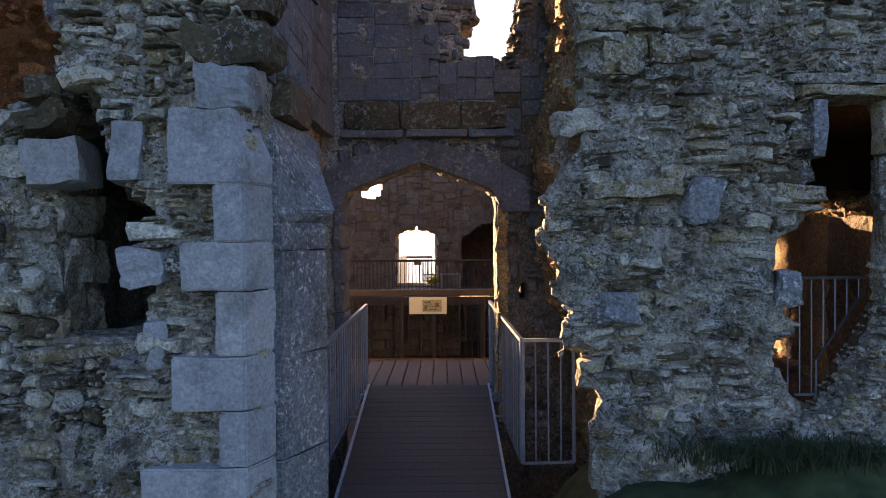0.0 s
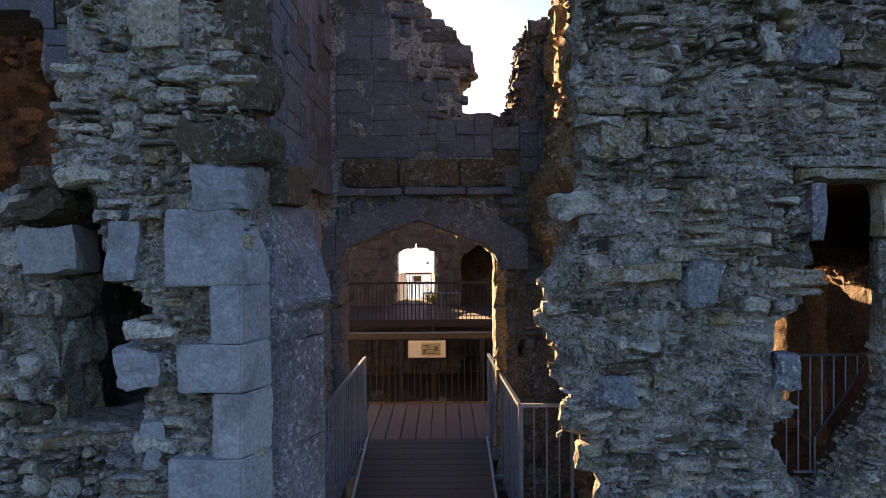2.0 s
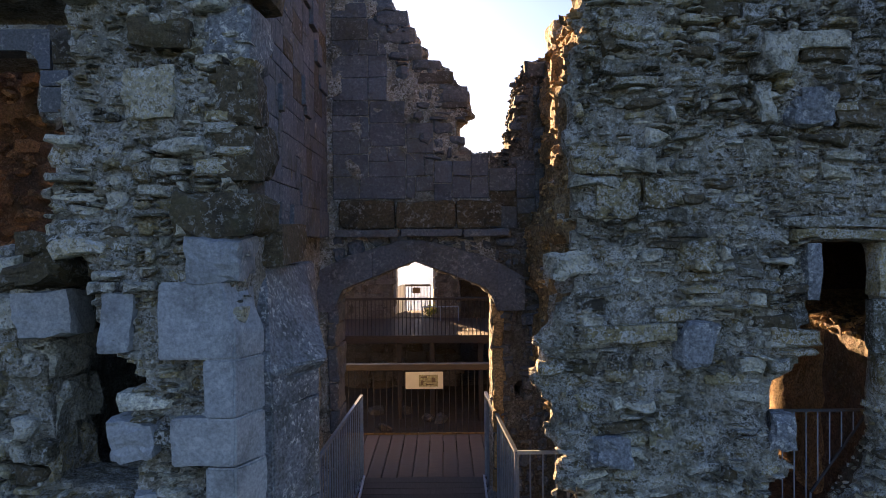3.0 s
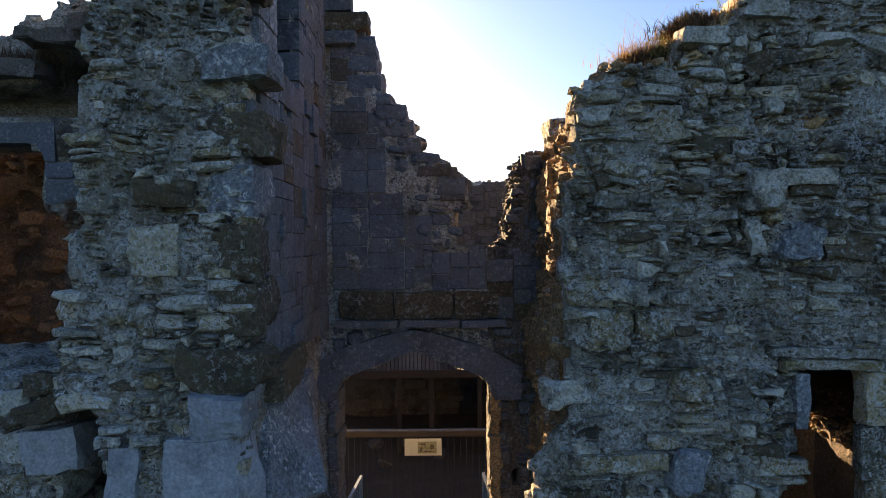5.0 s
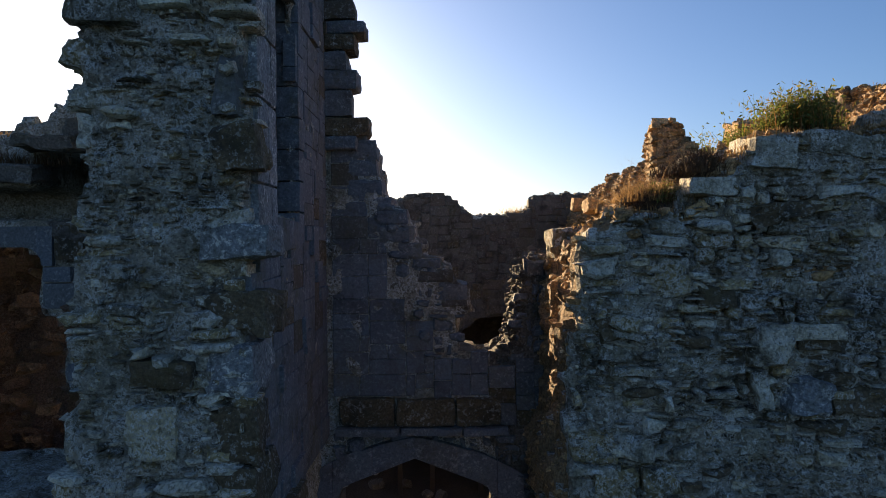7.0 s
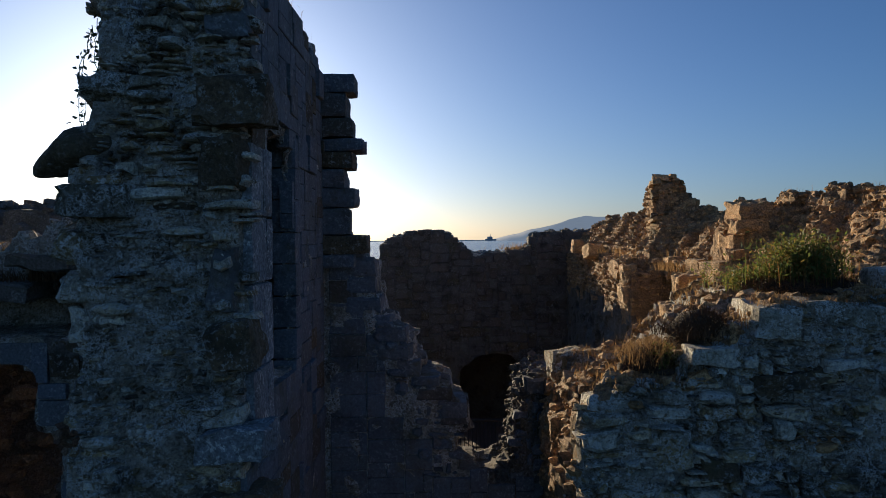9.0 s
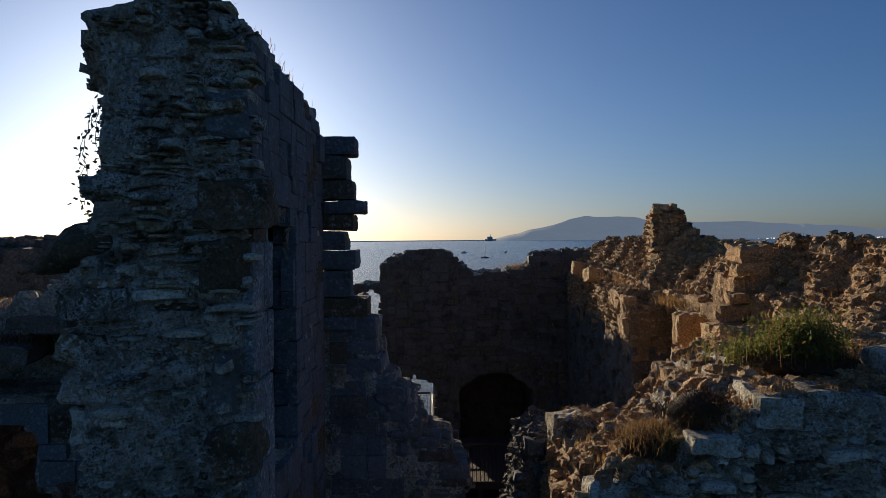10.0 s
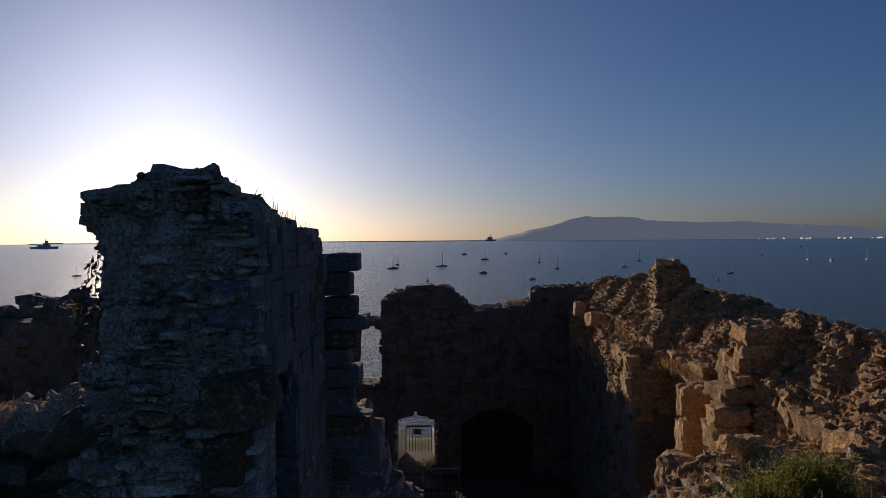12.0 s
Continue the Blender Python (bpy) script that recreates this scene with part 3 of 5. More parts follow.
# larger stones that stand out of the face
for k, (x0, x1, z0, z1, pr, mat) in enumerate([
        (1.24, 1.58, 1.17, 1.4, .15, m_plinth), (1.72, 1.93, 1.38, 1.59, .08, m_rubble), (2.0, 2.26, 2.0, 2.38, .13, m_plinth), (2.0, 2.3, 2.75, 3.05, .1, m_rubble),
        (1.14, 1.5, 3.62, 3.87, .1, m_rubble), (1.5, 1.8, 3.6, 3.8, .13, m_rubble), (1.28, 1.62, 3.24, 3.55, .12, m_rubble), (1.64, 2.02, 3.32, 3.57, .15, m_rubble), (1.63, 2.06, 3.2, 3.3, .1, m_rubble), (2.94, 3.26, 3.99, 4.29, .16, m_plinth), (2.6, 2.96, 4.4, 4.74, .18, m_rubble),
        (2.92, 3.35, 4.58, 4.72, .15, m_rubble), (3.29, 3.66, 3.92, 4.15, .1, m_brown), (2.63, 2.8, 4.04, 4.32, .09, m_rubble), (2.2, 2.5, 4.8, 4.98, .05, m_brown),
        (2.6, 3.3, 5.6, 5.75, .06, m_brown), (0.95, 1.25, 2.75, 2.92, .1, m_rubble), (2.73, 2.94, 1.33, 1.59, .14, m_plinth), (2.9, 3.75, 3.05, 3.13, .1, m_rubble), (2.8, 4.2, 3.14, 3.22, .07, m_rubble),
        (3.02, 3.14, 2.55, 3.0, .08, m_plinth), (2.1, 2.5, 5.78, 5.92, .05, m_rubble), (1.2, 1.95, 2.22, 2.36, .16, m_rubble), (2.5, 2.7, 3.62, 3.83, .08, m_rubble), (1.75, 2.15, 4.95, 5.2, .08, m_rubble), (1.35, 1.6, 4.5, 4.75, .06, m_brown)]):
    flat = min(z1 - z0, x1 - x0) < 0.15
    rough_block("stone", (x0, 5.98 - pr, z0), (x1, 6.25, z1), mat, wall_right, 0.02 if flat else 0.055, 100 + k, twist=0.8 if flat else 6)

for k, (x0, x1, y0, y1, z0, z1) in enumerate([(2.63, 3.0, 5.9, 6.55, 5.98, 6.26), (3.02, 3.75, 5.92, 6.5, 6.08, 6.27), (3.9, 4.4, 6.2, 6.8, 6.25, 6.55), (4.3, 4.8, 6.3, 6.9, 6.3, 6.5), (1.28, 1.48, 6.05, 6.4, 5.2, 5.5), (2.6, 3.0, 8.0, 8.5, 5.8, 6.05), (1.3, 1.7, 8.2, 8.6, 5.2, 5.55)]):
    rough_block("coping_stone", (x0, y0, z0), (x1, y1, z1), m_warm if k == 5 else m_rubble, wall_right, 0.03, 130 + k, twist=4)

# ---------------------------------------------------------------- entrance front: wall with the door
STEPS = [(-0.9, 6.84), (-0.7, 6.58), (-0.63, 6.15), (-0.49, 5.92), (-0.35, 5.79), (-0.25, 5.59), (-0.17, 5.4), (0.06, 5.19), (0.19, 5.06), (0.37, 4.9)]
V_TOP = top([-1.7] + [x + e for x, z in STEPS for e in (-0.001, 0.001)] + [.42, .48, .5, .84, .9, .95, 1.0, 1.1, 1.3],
            [6.9, STEPS[0][1]] + [z for (x0, z0), (x1, z) in zip(STEPS, STEPS[1:]) for e in (0, 1)] + [4.6, 4.6, 4.4, 4.03, 4.03, 4.3, 4.55, 4.87, 5.14, 5.2])
DOOR_X, DOOR_W = -0.27, 0.94


def door_arch(x):
    d = np.abs(x - DOOR_X)
    return 2.8 - 0.36 * d / DOOR_W - 0.05 * np.clip((d - 0.8) / 0.14, 0, 1) ** 2


def inside_door(x, y, z):
    b = blocks(x, y, z, 41, (0.3, 0.3, 0.17))
    t = V_TOP(x + 0.04 * b) + 0.07 * blocks(x, y, 0, 42)
    notch = (x > 0.27) & (x < 0.6) & (z > 4.08) & (z < 4.5)
    gap = (np.abs(x - DOOR_X) < DOOR_W + 0.1 * (y > 9.2)) & (z < door_arch(x) + 0.15 * (y > 9.2))
    slot = (x > 0.9) & (x < 0.97 + 0.03 * b) & (z > 0.9) & (z < 2.45)
    return (z < t) & ~notch & ~gap & ~slot & (x < 1.7)


wall_door, dv, dq = solid("wall_entrance_door", inside_door, (-1.75, 8.66, -2.8), (1.75, 9.75, 7.0), 0.075, m_core, rough=0.025, seed=4)
face_material(wall_door, m_far_core, lambda c, n: (c[:, 0] > 0.66) | (n[:, 2] > 0.5))
structure(wall_door, "weathered ashlar wall with a pointed doorway and a broken gap above", "wall")


def keep_door(u, w):
    x, z = u - 1.25, w - 0.5
    return z < V_TOP(x) - 0.04 and z < V_TOP(x + 0.1) + 0.1 and not (abs(x - DOOR_X) < DOOR_W + 0.03 and z < door_arch(x) + 0.3) and not (0.27 < x < 0.6 and 4.0 < z < 4.5) \
        and not (3.1 < z < 3.56 and -1.2 < x < .78) and not (0.88 < x < 1.0 and 0.9 < z < 2.45)


def keep_ashlar(u, w):
    x, z = u - 1.25, w - 0.5
    return keep_door(u, w) and z > 3.1 and (z < 4.0 or x < -0.15 - 0.35 * (z - 4.3))


def keep_broken(u, w):
    return keep_door(u, w) and not keep_ashlar(u, w)


lay(wall_door, (-1.25, 8.65, -0.5), (1, 0, 0), (0, -1, 0), 2.6, 7.5, keep_ashlar, (m_ashlar, m_ashlar_i), 6, unit=(0.11, 0.09), sizes=(2, 5, 2, 3), worn=0.08, warp=0.012, proud=(0.0, 0.007), special=brownish(0.05), name="ashlar_block")
lay(wall_door, (-1.25, 8.65, -0.5), (1, 0, 0), (0, -1, 0), 2.6, 7.5, keep_broken, (m_ashlar, m_ashlar_i), 7, unit=(0.08, 0.06), sizes=(1, 4, 1, 3), worn=1.0, warp=0.03, proud=(-0.02, 0.05), most=200)
for k, (x0, x1) in enumerate([(-1.18, -0.5), (-0.49, 0.22), (0.23, 0.76)]):
    rough_block("brown_block", (x0, 8.57, 3.2), (x1, 8.8, 3.53), m_brown, wall_door, 0.02, 200 + k, twist=0.6)
for k, (x0, x1) in enumerate([(-1.2, -0.45), (-0.44, 0.3), (0.31, 0.85)]):
    rough_block("string_course", (x0, 8.5, 3.1), (x1, 8.8, 3.19), m_ashlar, wall_door, 0.012, 210 + k, twist=0.5)
scatter(wall_door, dv, dq, m_far_i, 700, (0.03, 0.13), 43, lambda x, y, z, n: (x > 0.75) & (x < 1.4) & (z > 3.9) & ((n[:, 0] < -0.2) | (n[:, 2] > 0.3)))
# stepped courses of the broken edge
for k, ((x0, z0), (x1, z1)) in enumerate(zip(STEPS, STEPS[1:] + [(0.45, 4.62)])):
    z = z0
    while z - 0.06 > z1:
        low = max(z1, z - 0.2)
        rough_block("step_stone", (x0 - 0.3 - 0.06 * (k % 3), 8.63, low + 0.005), (x0 + 0.012 * ((k * 5) % 3 - 1), 9.3 - 0.07 * (k % 4), z), m_brown if k == 0 else m_ashlar, wall_door, 0.02, 240 + 3 * k, twist=1)
        z = low
# voussoirs of the flat pointed arch
for side in (-1, 1):
    for k, (d0, d1) in enumerate([(0.0, 0.5), (0.505, 0.98), (0.985, 1.3)]):
        bm = bmesh.new()
        pts = []
        for d in np.linspace(d0, d1, 5):
            x = DOOR_X + side * d
            pts.append((x, float(door_arch(x)) if d < DOOR_W else 2.2))
        for d in np.linspace(d1, d0, 5):
            pts.append((DOOR_X + side * d, 3.08 - 0.3 * d / DOOR_W * (0.4 + 0.6 * d)))
        ring = [[bm.verts.new((x, y, z)) for x, z in pts] for y in (8.585, 8.72, 9.1)]
        for a, b in zip(ring, ring[1:]):
            for i in range(len(pts)):
                j = (i + 1) % len(pts)
                bm.faces.new((a[i], a[j], b[j], b[i]))
        bm.faces.new(ring[0])
        bm.faces.new(ring[-1][::-1])
        for vert in ring[0]:
            vert.co.z += 0.02 if vert.co.z < 2.9 else -0.01
        bmesh.ops.recalc_face_normals(bm, faces=bm.faces)
        part("voussoir", bm, m_ashlar, wall_door)
# jamb stones of the door; the right ones coloured warm for the sun on them
for side, x0, x1, mat in ((-1, -1.3, -1.19, m_ashlar), (1, 0.655, 0.78, m_warm)):
    z = -0.3
    k = 0
    while z < 2.3:
        h = 0.28 + 0.14 * ((k * 7) % 3) / 2
        rough_block("jamb_stone", (x0, 8.6 + 0.02 * (k % 2), z), (x1 + 0.01 * (k % 2), 9.2, min(z + h - 0.012, 2.32)), mat, wall_door, 0.02, 220 + k, twist=1)
        z += h
        k += 1

# ---------------------------------------------------------------- tall pier on the left of the door
P_LEFT = top([-2, 1.05, 1.1, 2.25, 2.3, 2.9, 3.2, 4.0, 5.2, 6.4, 6.5, 7.2, 7.3, 7.6, 7.9, 8.6, 8.9, 9.05, 9.3], [-2.4, -2.4, -2.02, -2.05, -2.3, -2.36, -2.72, -2.57, -2.52, -2.48, -2.52, -2.5, -2.58, -2.45, -2.34, -2.32, -2.34, -2.48, -2.57])
P_FRONT = top([-2, 3.0, 3.3, 5.0, 9.5], [4.98, 4.98, 5.08, 5.12, 5.5])
P_TOP_X = top([-2.8, -2.6, -2.45, -2.16, -2.12, -1.75, -1.58, -1.46, -1.3, -1.1], [9.14, 9.2, 9.25, 9.31, 9.43, 9.45, 9.45, 9.22, 9.1, 9.02])
P_TOP_Y = top([5, 6.0, 6.4, 7.5, 8.7], [9.6, 9.27, 9.15, 9.04, 8.92])


def niche(y, z, grow=0.0):
    """The tall round-headed recess in the cheek."""
    return (np.abs(y - 6.45) < 0.45 + grow) & (z > 5.65 - grow) & (z < 7.42 + grow + np.sqrt(np.clip(0.2 - (y - 6.45) ** 2, 0.0, 1)) * 0.8)


def inside_pier(x, y, z):
    b = blocks(x, y, z, 51, (0.3, 0.3, 0.14))
    t = np.minimum(P_TOP_X(x), P_TOP_Y(y)) + 0.04 * blocks(x, y, 0, 52)
    right = np.where(z < 3.2, np.where(y < 7.0, -1.34, -1.42), -1.29)
    recess = (x > -2.1) & niche(np.where((x < -1.43) & (y > 6.4), np.maximum(6.4, y - 0.9), y), z)
    return (z < t) & (x > P_LEFT(z) * (1 + np.clip(y - 5.4, 0, 2.0) / 5.4) + 0.05 * b) & (x < right) & (y > P_FRONT(z) - 0.03 + 0.03 * b) & ~recess


wall_pier, pv, pq = solid("wall_pier", inside_pier, (-3.8, 4.8, -1.5), (-1.1, 8.66, 9.7), 0.075, m_core, seed=6, push=lambda x, y, z: np.where(y < 5.75, bulge(x, z, 5, 0.05) - 0.065, 0))
structure(wall_pier, "tall broken rubble pier with ashlar cheek and toothed quoins", "wall")


def keep_pier(u, w):
    x, z = u - 2.8, w - 0.4
    return P_LEFT(z) + 0.05 < x < -1.28 and z < P_TOP_X(x) - 0.05


bulge_pier = lambda u, w: 5.08 - float(P_FRONT(w - 0.4)) + float(bulge(u - 2.8, w - 0.4, 5, 0.05))
fill(wall_pier, (-2.8, 5.08, -0.4), (1, 0, 0), (0, -1, 0), 1.7, 10.0, keep_pier, m_chips, 55, shift=bulge_pier, bare=0.55)
for low, high, kinds, out_, seed_ in ((-1.0, 5.9, (1, 5, 1, 3), (-0.03, 0.085), 8), (5.9, 10.0, (2, 6, 1, 2), (-0.05, 0.13), 57)):
    course = lambda u, w, low=low, high=high: low <= w - 0.4 < high and keep_pier(u, w) and (w < 6.3 or u - 2.8 > P_LEFT(w - 0.4) + 0.2)
    lay(wall_pier, (-2.8, 5.08, -0.4), (1, 0, 0), (0, -1, 0), 1.7, 10.0, gaps(course, 56), (m_rubble, m_rubble_i), seed_, unit=(0.085, 0.045), sizes=kinds, worn=1.0, warp=0.03,
        proud=out_, depth=0.2, shift=bulge_pier, special=brownish(0.06), most=200)
scatter(wall_pier, pv, pq, m_rubble_i, 1500, (0.03, 0.09), 53, lambda x, y, z, n: (n[:, 1] < -0.5) & (y < 5.8) & (z < 9))
scatter(wall_pier, pv, pq, m_rubble_i, 1100, (0.04, 0.14), 54, lambda x, y, z, n: (n[:, 0] < -0.5) | ((n[:, 2] > 0.3) & (z > 5)))


def keep_cheek(u, w):
    y, z = u + 5.15, w + 3.1
    return z < min(P_TOP_Y(y), 9.06) - 0.1 and y > P_FRONT(z) + 0.16 and not niche(y, z, 0.24) and not (y < 5.98 and 5.3 < z < 7.55)


lay(wall_pier, (-1.29, 5.15, 3.1), (0, 1, 0), (1, 0, 0), 3.48, 6.2, keep_cheek, (m_ashlar, m_ashlar_i), 9, unit=(0.1, 0.075), sizes=(3, 6, 2, 4), worn=0.06, warp=0.008, proud=(0.0, 0.005), special=brownish(0.07), name="ashlar_block")
# tall smooth panel stones between the rubble and the recess
for k, (z0, z1) in enumerate([(5.3, 5.86), (5.865, 6.5), (6.505, 7.0), (7.005, 7.54)]):
    rough_block("panel_stone", (-1.5, 5.36, z0), (-1.272, 5.7 if k % 2 else 5.8, z1), m_plinth, wall_pier, 0.006, 800 + k, twist=0.15)
    rough_block("panel_stone", (-1.5, 5.705 if k % 2 else 5.805, z0), (-1.272, 5.99, z1), m_plinth, wall_pier, 0.006, 810 + k, twist=0.15)
# dressed edge of the recess
for k in range(8):
    rough_block("jamb_stone", (-1.5, 6.915, 5.4 + 0.3 * k), (-1.274, 7.16 + 0.06 * (k % 2), 5.695 + 0.3 * k), m_ashlar, wall_pier, 0.008, 820 + k, twist=0.3)
for y0, y1, z0, z1 in ((5.99, 6.5, 7.84, 8.12), (6.505, 7.2, 7.84, 8.1), (5.98, 6.45, 5.34, 5.62), (6.455, 6.91, 5.34, 5.61)):
    rough_block("ashlar_block", (-1.5, y0, z0), (-1.274, y1, z1), m_ashlar, wall_pier, 0.008, 830 + int(y0 * 10), twist=0.3)


def prism(name, outlines, mat, owner, seed, worn=0.012):
    """A dressed block through outlines of equal count at rising heights, with worn edges and slightly uneven faces."""
    bm = bmesh.new()
    rings = [[bm.verts.new((x, y, z)) for x, y in ring] for ring, z in outlines]
    n = len(rings[0])
    for a, b in zip(rings, rings[1:]):
        for i in range(n):
            j = (i + 1) % n
            bm.faces.new((a[i], a[j], b[j], b[i]))
    bm.faces.new(rings[0][::-1])
    bm.faces.new(rings[-1])
    bmesh.ops.recalc_face_normals(bm, faces=bm.faces)
    bmesh.ops.bevel(bm, geom=bm.edges[:], offset=worn, segments=2, affect="EDGES")
    bmesh.ops.triangulate(bm, faces=[f for f in bm.faces if len(f.verts) > 4])
    bmesh.ops.subdivide_edges(bm, edges=[e for e in bm.edges if e.calc_length() > 0.12], cuts=3, use_grid_fill=True)
    p = np.array([q.co[:] for q in bm.verts])
    shake = np.stack([vnoise(*(p + 5 * k).T, 5, seed + k) for k in range(3)], 1)
    for q, c in zip(bm.verts, p + worn * 0.7 * shake):
        q.co = c
    return part(name, bm, mat, owner)


# splayed plinth pilaster behind the quoins, with a sloping weathered shoulder
SHAFT = [(-1.2, 5.36), (-0.95, 5.87), (-1.19, 7.2), (-1.45, 7.2), (-1.45, 5.36)]
for k, (z0, z1) in enumerate([(-1.2, .25), (.26, 1.02), (1.028, 1.82), (1.828, 2.03)]):
    prism("plinth_block", [(SHAFT, z0), (SHAFT, z1)], m_plinth, wall_pier, 300 + k)
DRIP = [(-1.22, 5.33), (-0.86, 5.79), (-1.17, 7.22), (-1.46, 7.22), (-1.46, 5.33)]
prism("shoulder_stone", [(SHAFT, 2.032), (DRIP, 2.12), ([(-1.31, 5.62), (-1.21, 6.56), (-1.21, 7.18), (-1.46, 7.18), (-1.46, 5.62)], 2.86)], m_plinth, wall_pier, 311, 0.015)
rough_block("brown_block", (-1.6, 5.6, 2.87), (-1.17, 6.7, 3.2), m_brown, wall_pier, 0.02, 312, twist=1)
# dressed quoins at the foot of the pier, with a splayed edge
for k, (x0, z0, z1) in enumerate([(-1.84, 2.28, 2.795), (-1.54, 1.89, 2.275), (-1.76, 1.56, 1.885), (-1.53, 1.12, 1.555), (-1.84, .75, 1.115), (-1.52, .37, .745), (-2.05, -.05, .365)]):
    low = [(x0, 4.83), (-1.33, 4.83), (-1.19, 5.13), (-1.3, 5.19), (-1.3, 5.4), (x0 + 0.1, 5.4)]
    outlines = [(low, z0), (low, z1)]
    if k == 0:
        outlines = [(low, z0), (low, 2.46), ([(x0, 4.85), (-1.42, 4.86), (-1.35, 5.13), (-1.36, 5.19), (-1.36, 5.4), (x0 + 0.1, 5.4)], z1)]
    prism("quoin", outlines, m_quoin, wall_pier, 322 + k, 0.014)
rough_block("quoin", (-1.68, 4.85, 2.8), (-1.28, 5.3, 3.1), m_quoin, wall_pier, 0.03, 320, twist=1.5)
# rough quoins further up; last two are dark blocks added to darken the recess
for k, (x0, x1, z0, z1, y0, mat) in enumerate([
        (-1.78, -1.15, 3.12, 3.42, 4.9, m_brown), (-1.52, -1.22, 3.5, 3.88, 5.0, m_brown), (-1.5, -1.22, 3.9, 4.28, 5.0, m_brown), (-1.56, -1.24, 4.3, 4.72, 5.04, m_plinth),
        (-1.55, -1.12, 4.74, 5.04, 5.0, m_brown), (-1.62, -1.12, 5.3, 5.52, 4.97, m_plinth), (-1.5, -1.22, 5.95, 6.25, 5.05, m_brown), (-1.5, -1.32, 6.3, 6.8, 5.2, m_ashlar),
        (-1.6, -1.32, 7.22, 7.6, 5.15, m_brown), (-1.6, -1.12, 7.64, 7.98, 5.1, m_brown), (-2.11, -1.67, 4.37, 4.58, 5.0, m_brown), (-2.13, -1.77, 3.9, 4.28, 4.98, m_rubble),
        (-2.62, -2.1, 7.0, 7.2, 5.15, m_rubble), (-2.56, -2.2, 7.85, 8.02, 5.32, m_rubble), (-1.6, -1.3, 8.25, 8.6, 5.3, m_ashlar), (-2.05, -1.33, 5.2, 6.4, 7.2, m_brown), (-2.05, -1.33, 6.42, 7.5, 7.2, m_brown)]):
    rough_block("quoin", (x0, y0, z0), (x1, y0 + 0.5, z1), mat, wall_pier, 0.045, 340 + k, twist=3)
for k, (x0, x1, z0, z1) in enumerate([(-2.66, -2.3, 6.66, 6.89), (-2.71, -2.3, 6.37, 6.56), (-2.6, -2.3, 6.1, 6.34)]):
    rough_block("stone", (x0, 5.24, z0), (x1, 5.75, z1), m_rubble, wall_pier, 0.06, 360 + k, twist=4)
# the beak of stone that hangs out on the left
bm = bmesh.new()
bmesh.ops.create_icosphere(bm, subdivisions=4, radius=1)
for q in bm.verts:
    x, y, z = q.co
    tip = max(0.0, -x)
    q.co = Vector((0.36 * x - 0.03 * tip, 0.26 * y, 0.17 * z * (1 - 0.3 * tip ** 2) - 0.16 * tip ** 2 + 0.04))
    q.co += 0.035 * Vector([float(vnoise(*(q.co * 1.0), 5.0, 370 + k)) + 0.5 * float(vnoise(*q.co, 13.0, 375 + k)) for k in range(3)])
part("beak_stone", bm, m_brown, wall_pier).location = (-2.53, 5.55, 7.47)
# tooth stones at the back edge of the cheek
TEETH = [(6.5, -.92), (6.66, -.77), (6.88, -.98), (7.2, -.9), (7.43, -1.03), (7.66, -.93), (7.85, -.8), (8.01, -.93), (8.25, -1.0), (8.53, -.9), (8.75, 0)]
for k, ((z0, x1), (z1, _)) in enumerate(zip(TEETH, TEETH[1:])):
    rough_block("tooth_stone", (-1.4, 8.5, z0), (x1, 8.95, z1 - 0.006), m_brown if k in (1, 5) else m_ashlar, wall_pier, 0.018, 370 + k, twist=1)

# ---------------------------------------------------------------- low wall on the far left of the pier, with a lancet hole
L_TOP = top([-7, -3.6, -3.2, -2.9, -2.6, -2.2], [2.9, 2.95, 2.9, 3.05, 3.3, 3.4])


def lancet(x, z, grow=0.0):
    """The broken embrasure: wide below, a narrow pointed slot above."""
    low = (x > -3.06 - grow) & (x < -2.3 + grow) & (z > 1.1 - grow) & (z < 2.32)
    return low | ((x > -2.98 - grow) & (x < -2.5 + grow - 0.1 * np.sin(z * 5)) & (z >= 2.3) & (z < 2.85 + grow)) | ((np.abs(x + 2.7) < 0.1 + grow) & (z >= 2.85) & (z < 3.0))


def inside_left(x, y, z):
    b = blocks(x, y, z, 61)
    return (z < L_TOP(x) + 0.08 * b) & (y > 5.73 + 0.02 * b) & ~(lancet(x, z) & (y < 6.5)) & ~((x > -3.5) & (x < -2.3) & (y > 6.45) & (y < 8.4) & (z > 0.9) & (z < 2.8))


wall_left, lv, lq = solid("wall_entrance_left", inside_left, (-7.0, 5.6, -1.5), (-2.2, 8.7, 3.6), 0.08, m_core, seed=8, push=lambda x, y, z: np.where(y < 6.0, bulge(x, z, 7, 0.06) - 0.06, 0))
structure(wall_left, "low grey rubble wall with a narrow lancet hole", "wall")
keep_left = lambda u, w: w - .5 < L_TOP(u - 5) - .05 and not lancet(u - 5, w - .5, .05)
fill(wall_left, (-5.0, 5.74, -0.5), (1, 0, 0), (0, -1, 0), 2.9, 3.9, keep_left, m_chips, 64, shift=lambda u, w: float(bulge(u - 5, w - 0.5, 7, 0.06)))
lay(wall_left, (-5.0, 5.74, -0.5), (1, 0, 0), (0, -1, 0), 2.9, 3.9, gaps(keep_left, 65), (m_rubble, m_rubble_i), 10,
    unit=(0.09, 0.065), sizes=(1, 4, 1, 3), worn=1.0, warp=0.04, proud=(-0.02, 0.07), special=brownish(0.06), depth=0.12, shift=lambda u, w: float(bulge(u - 5, w - 0.5, 7, 0.06)))
scatter(wall_left, lv, lq, m_rubble_i, 1200, (0.03, 0.1), 63, lambda x, y, z, n: (n[:, 1] < -0.5) & (x > -5) & (y < 6))
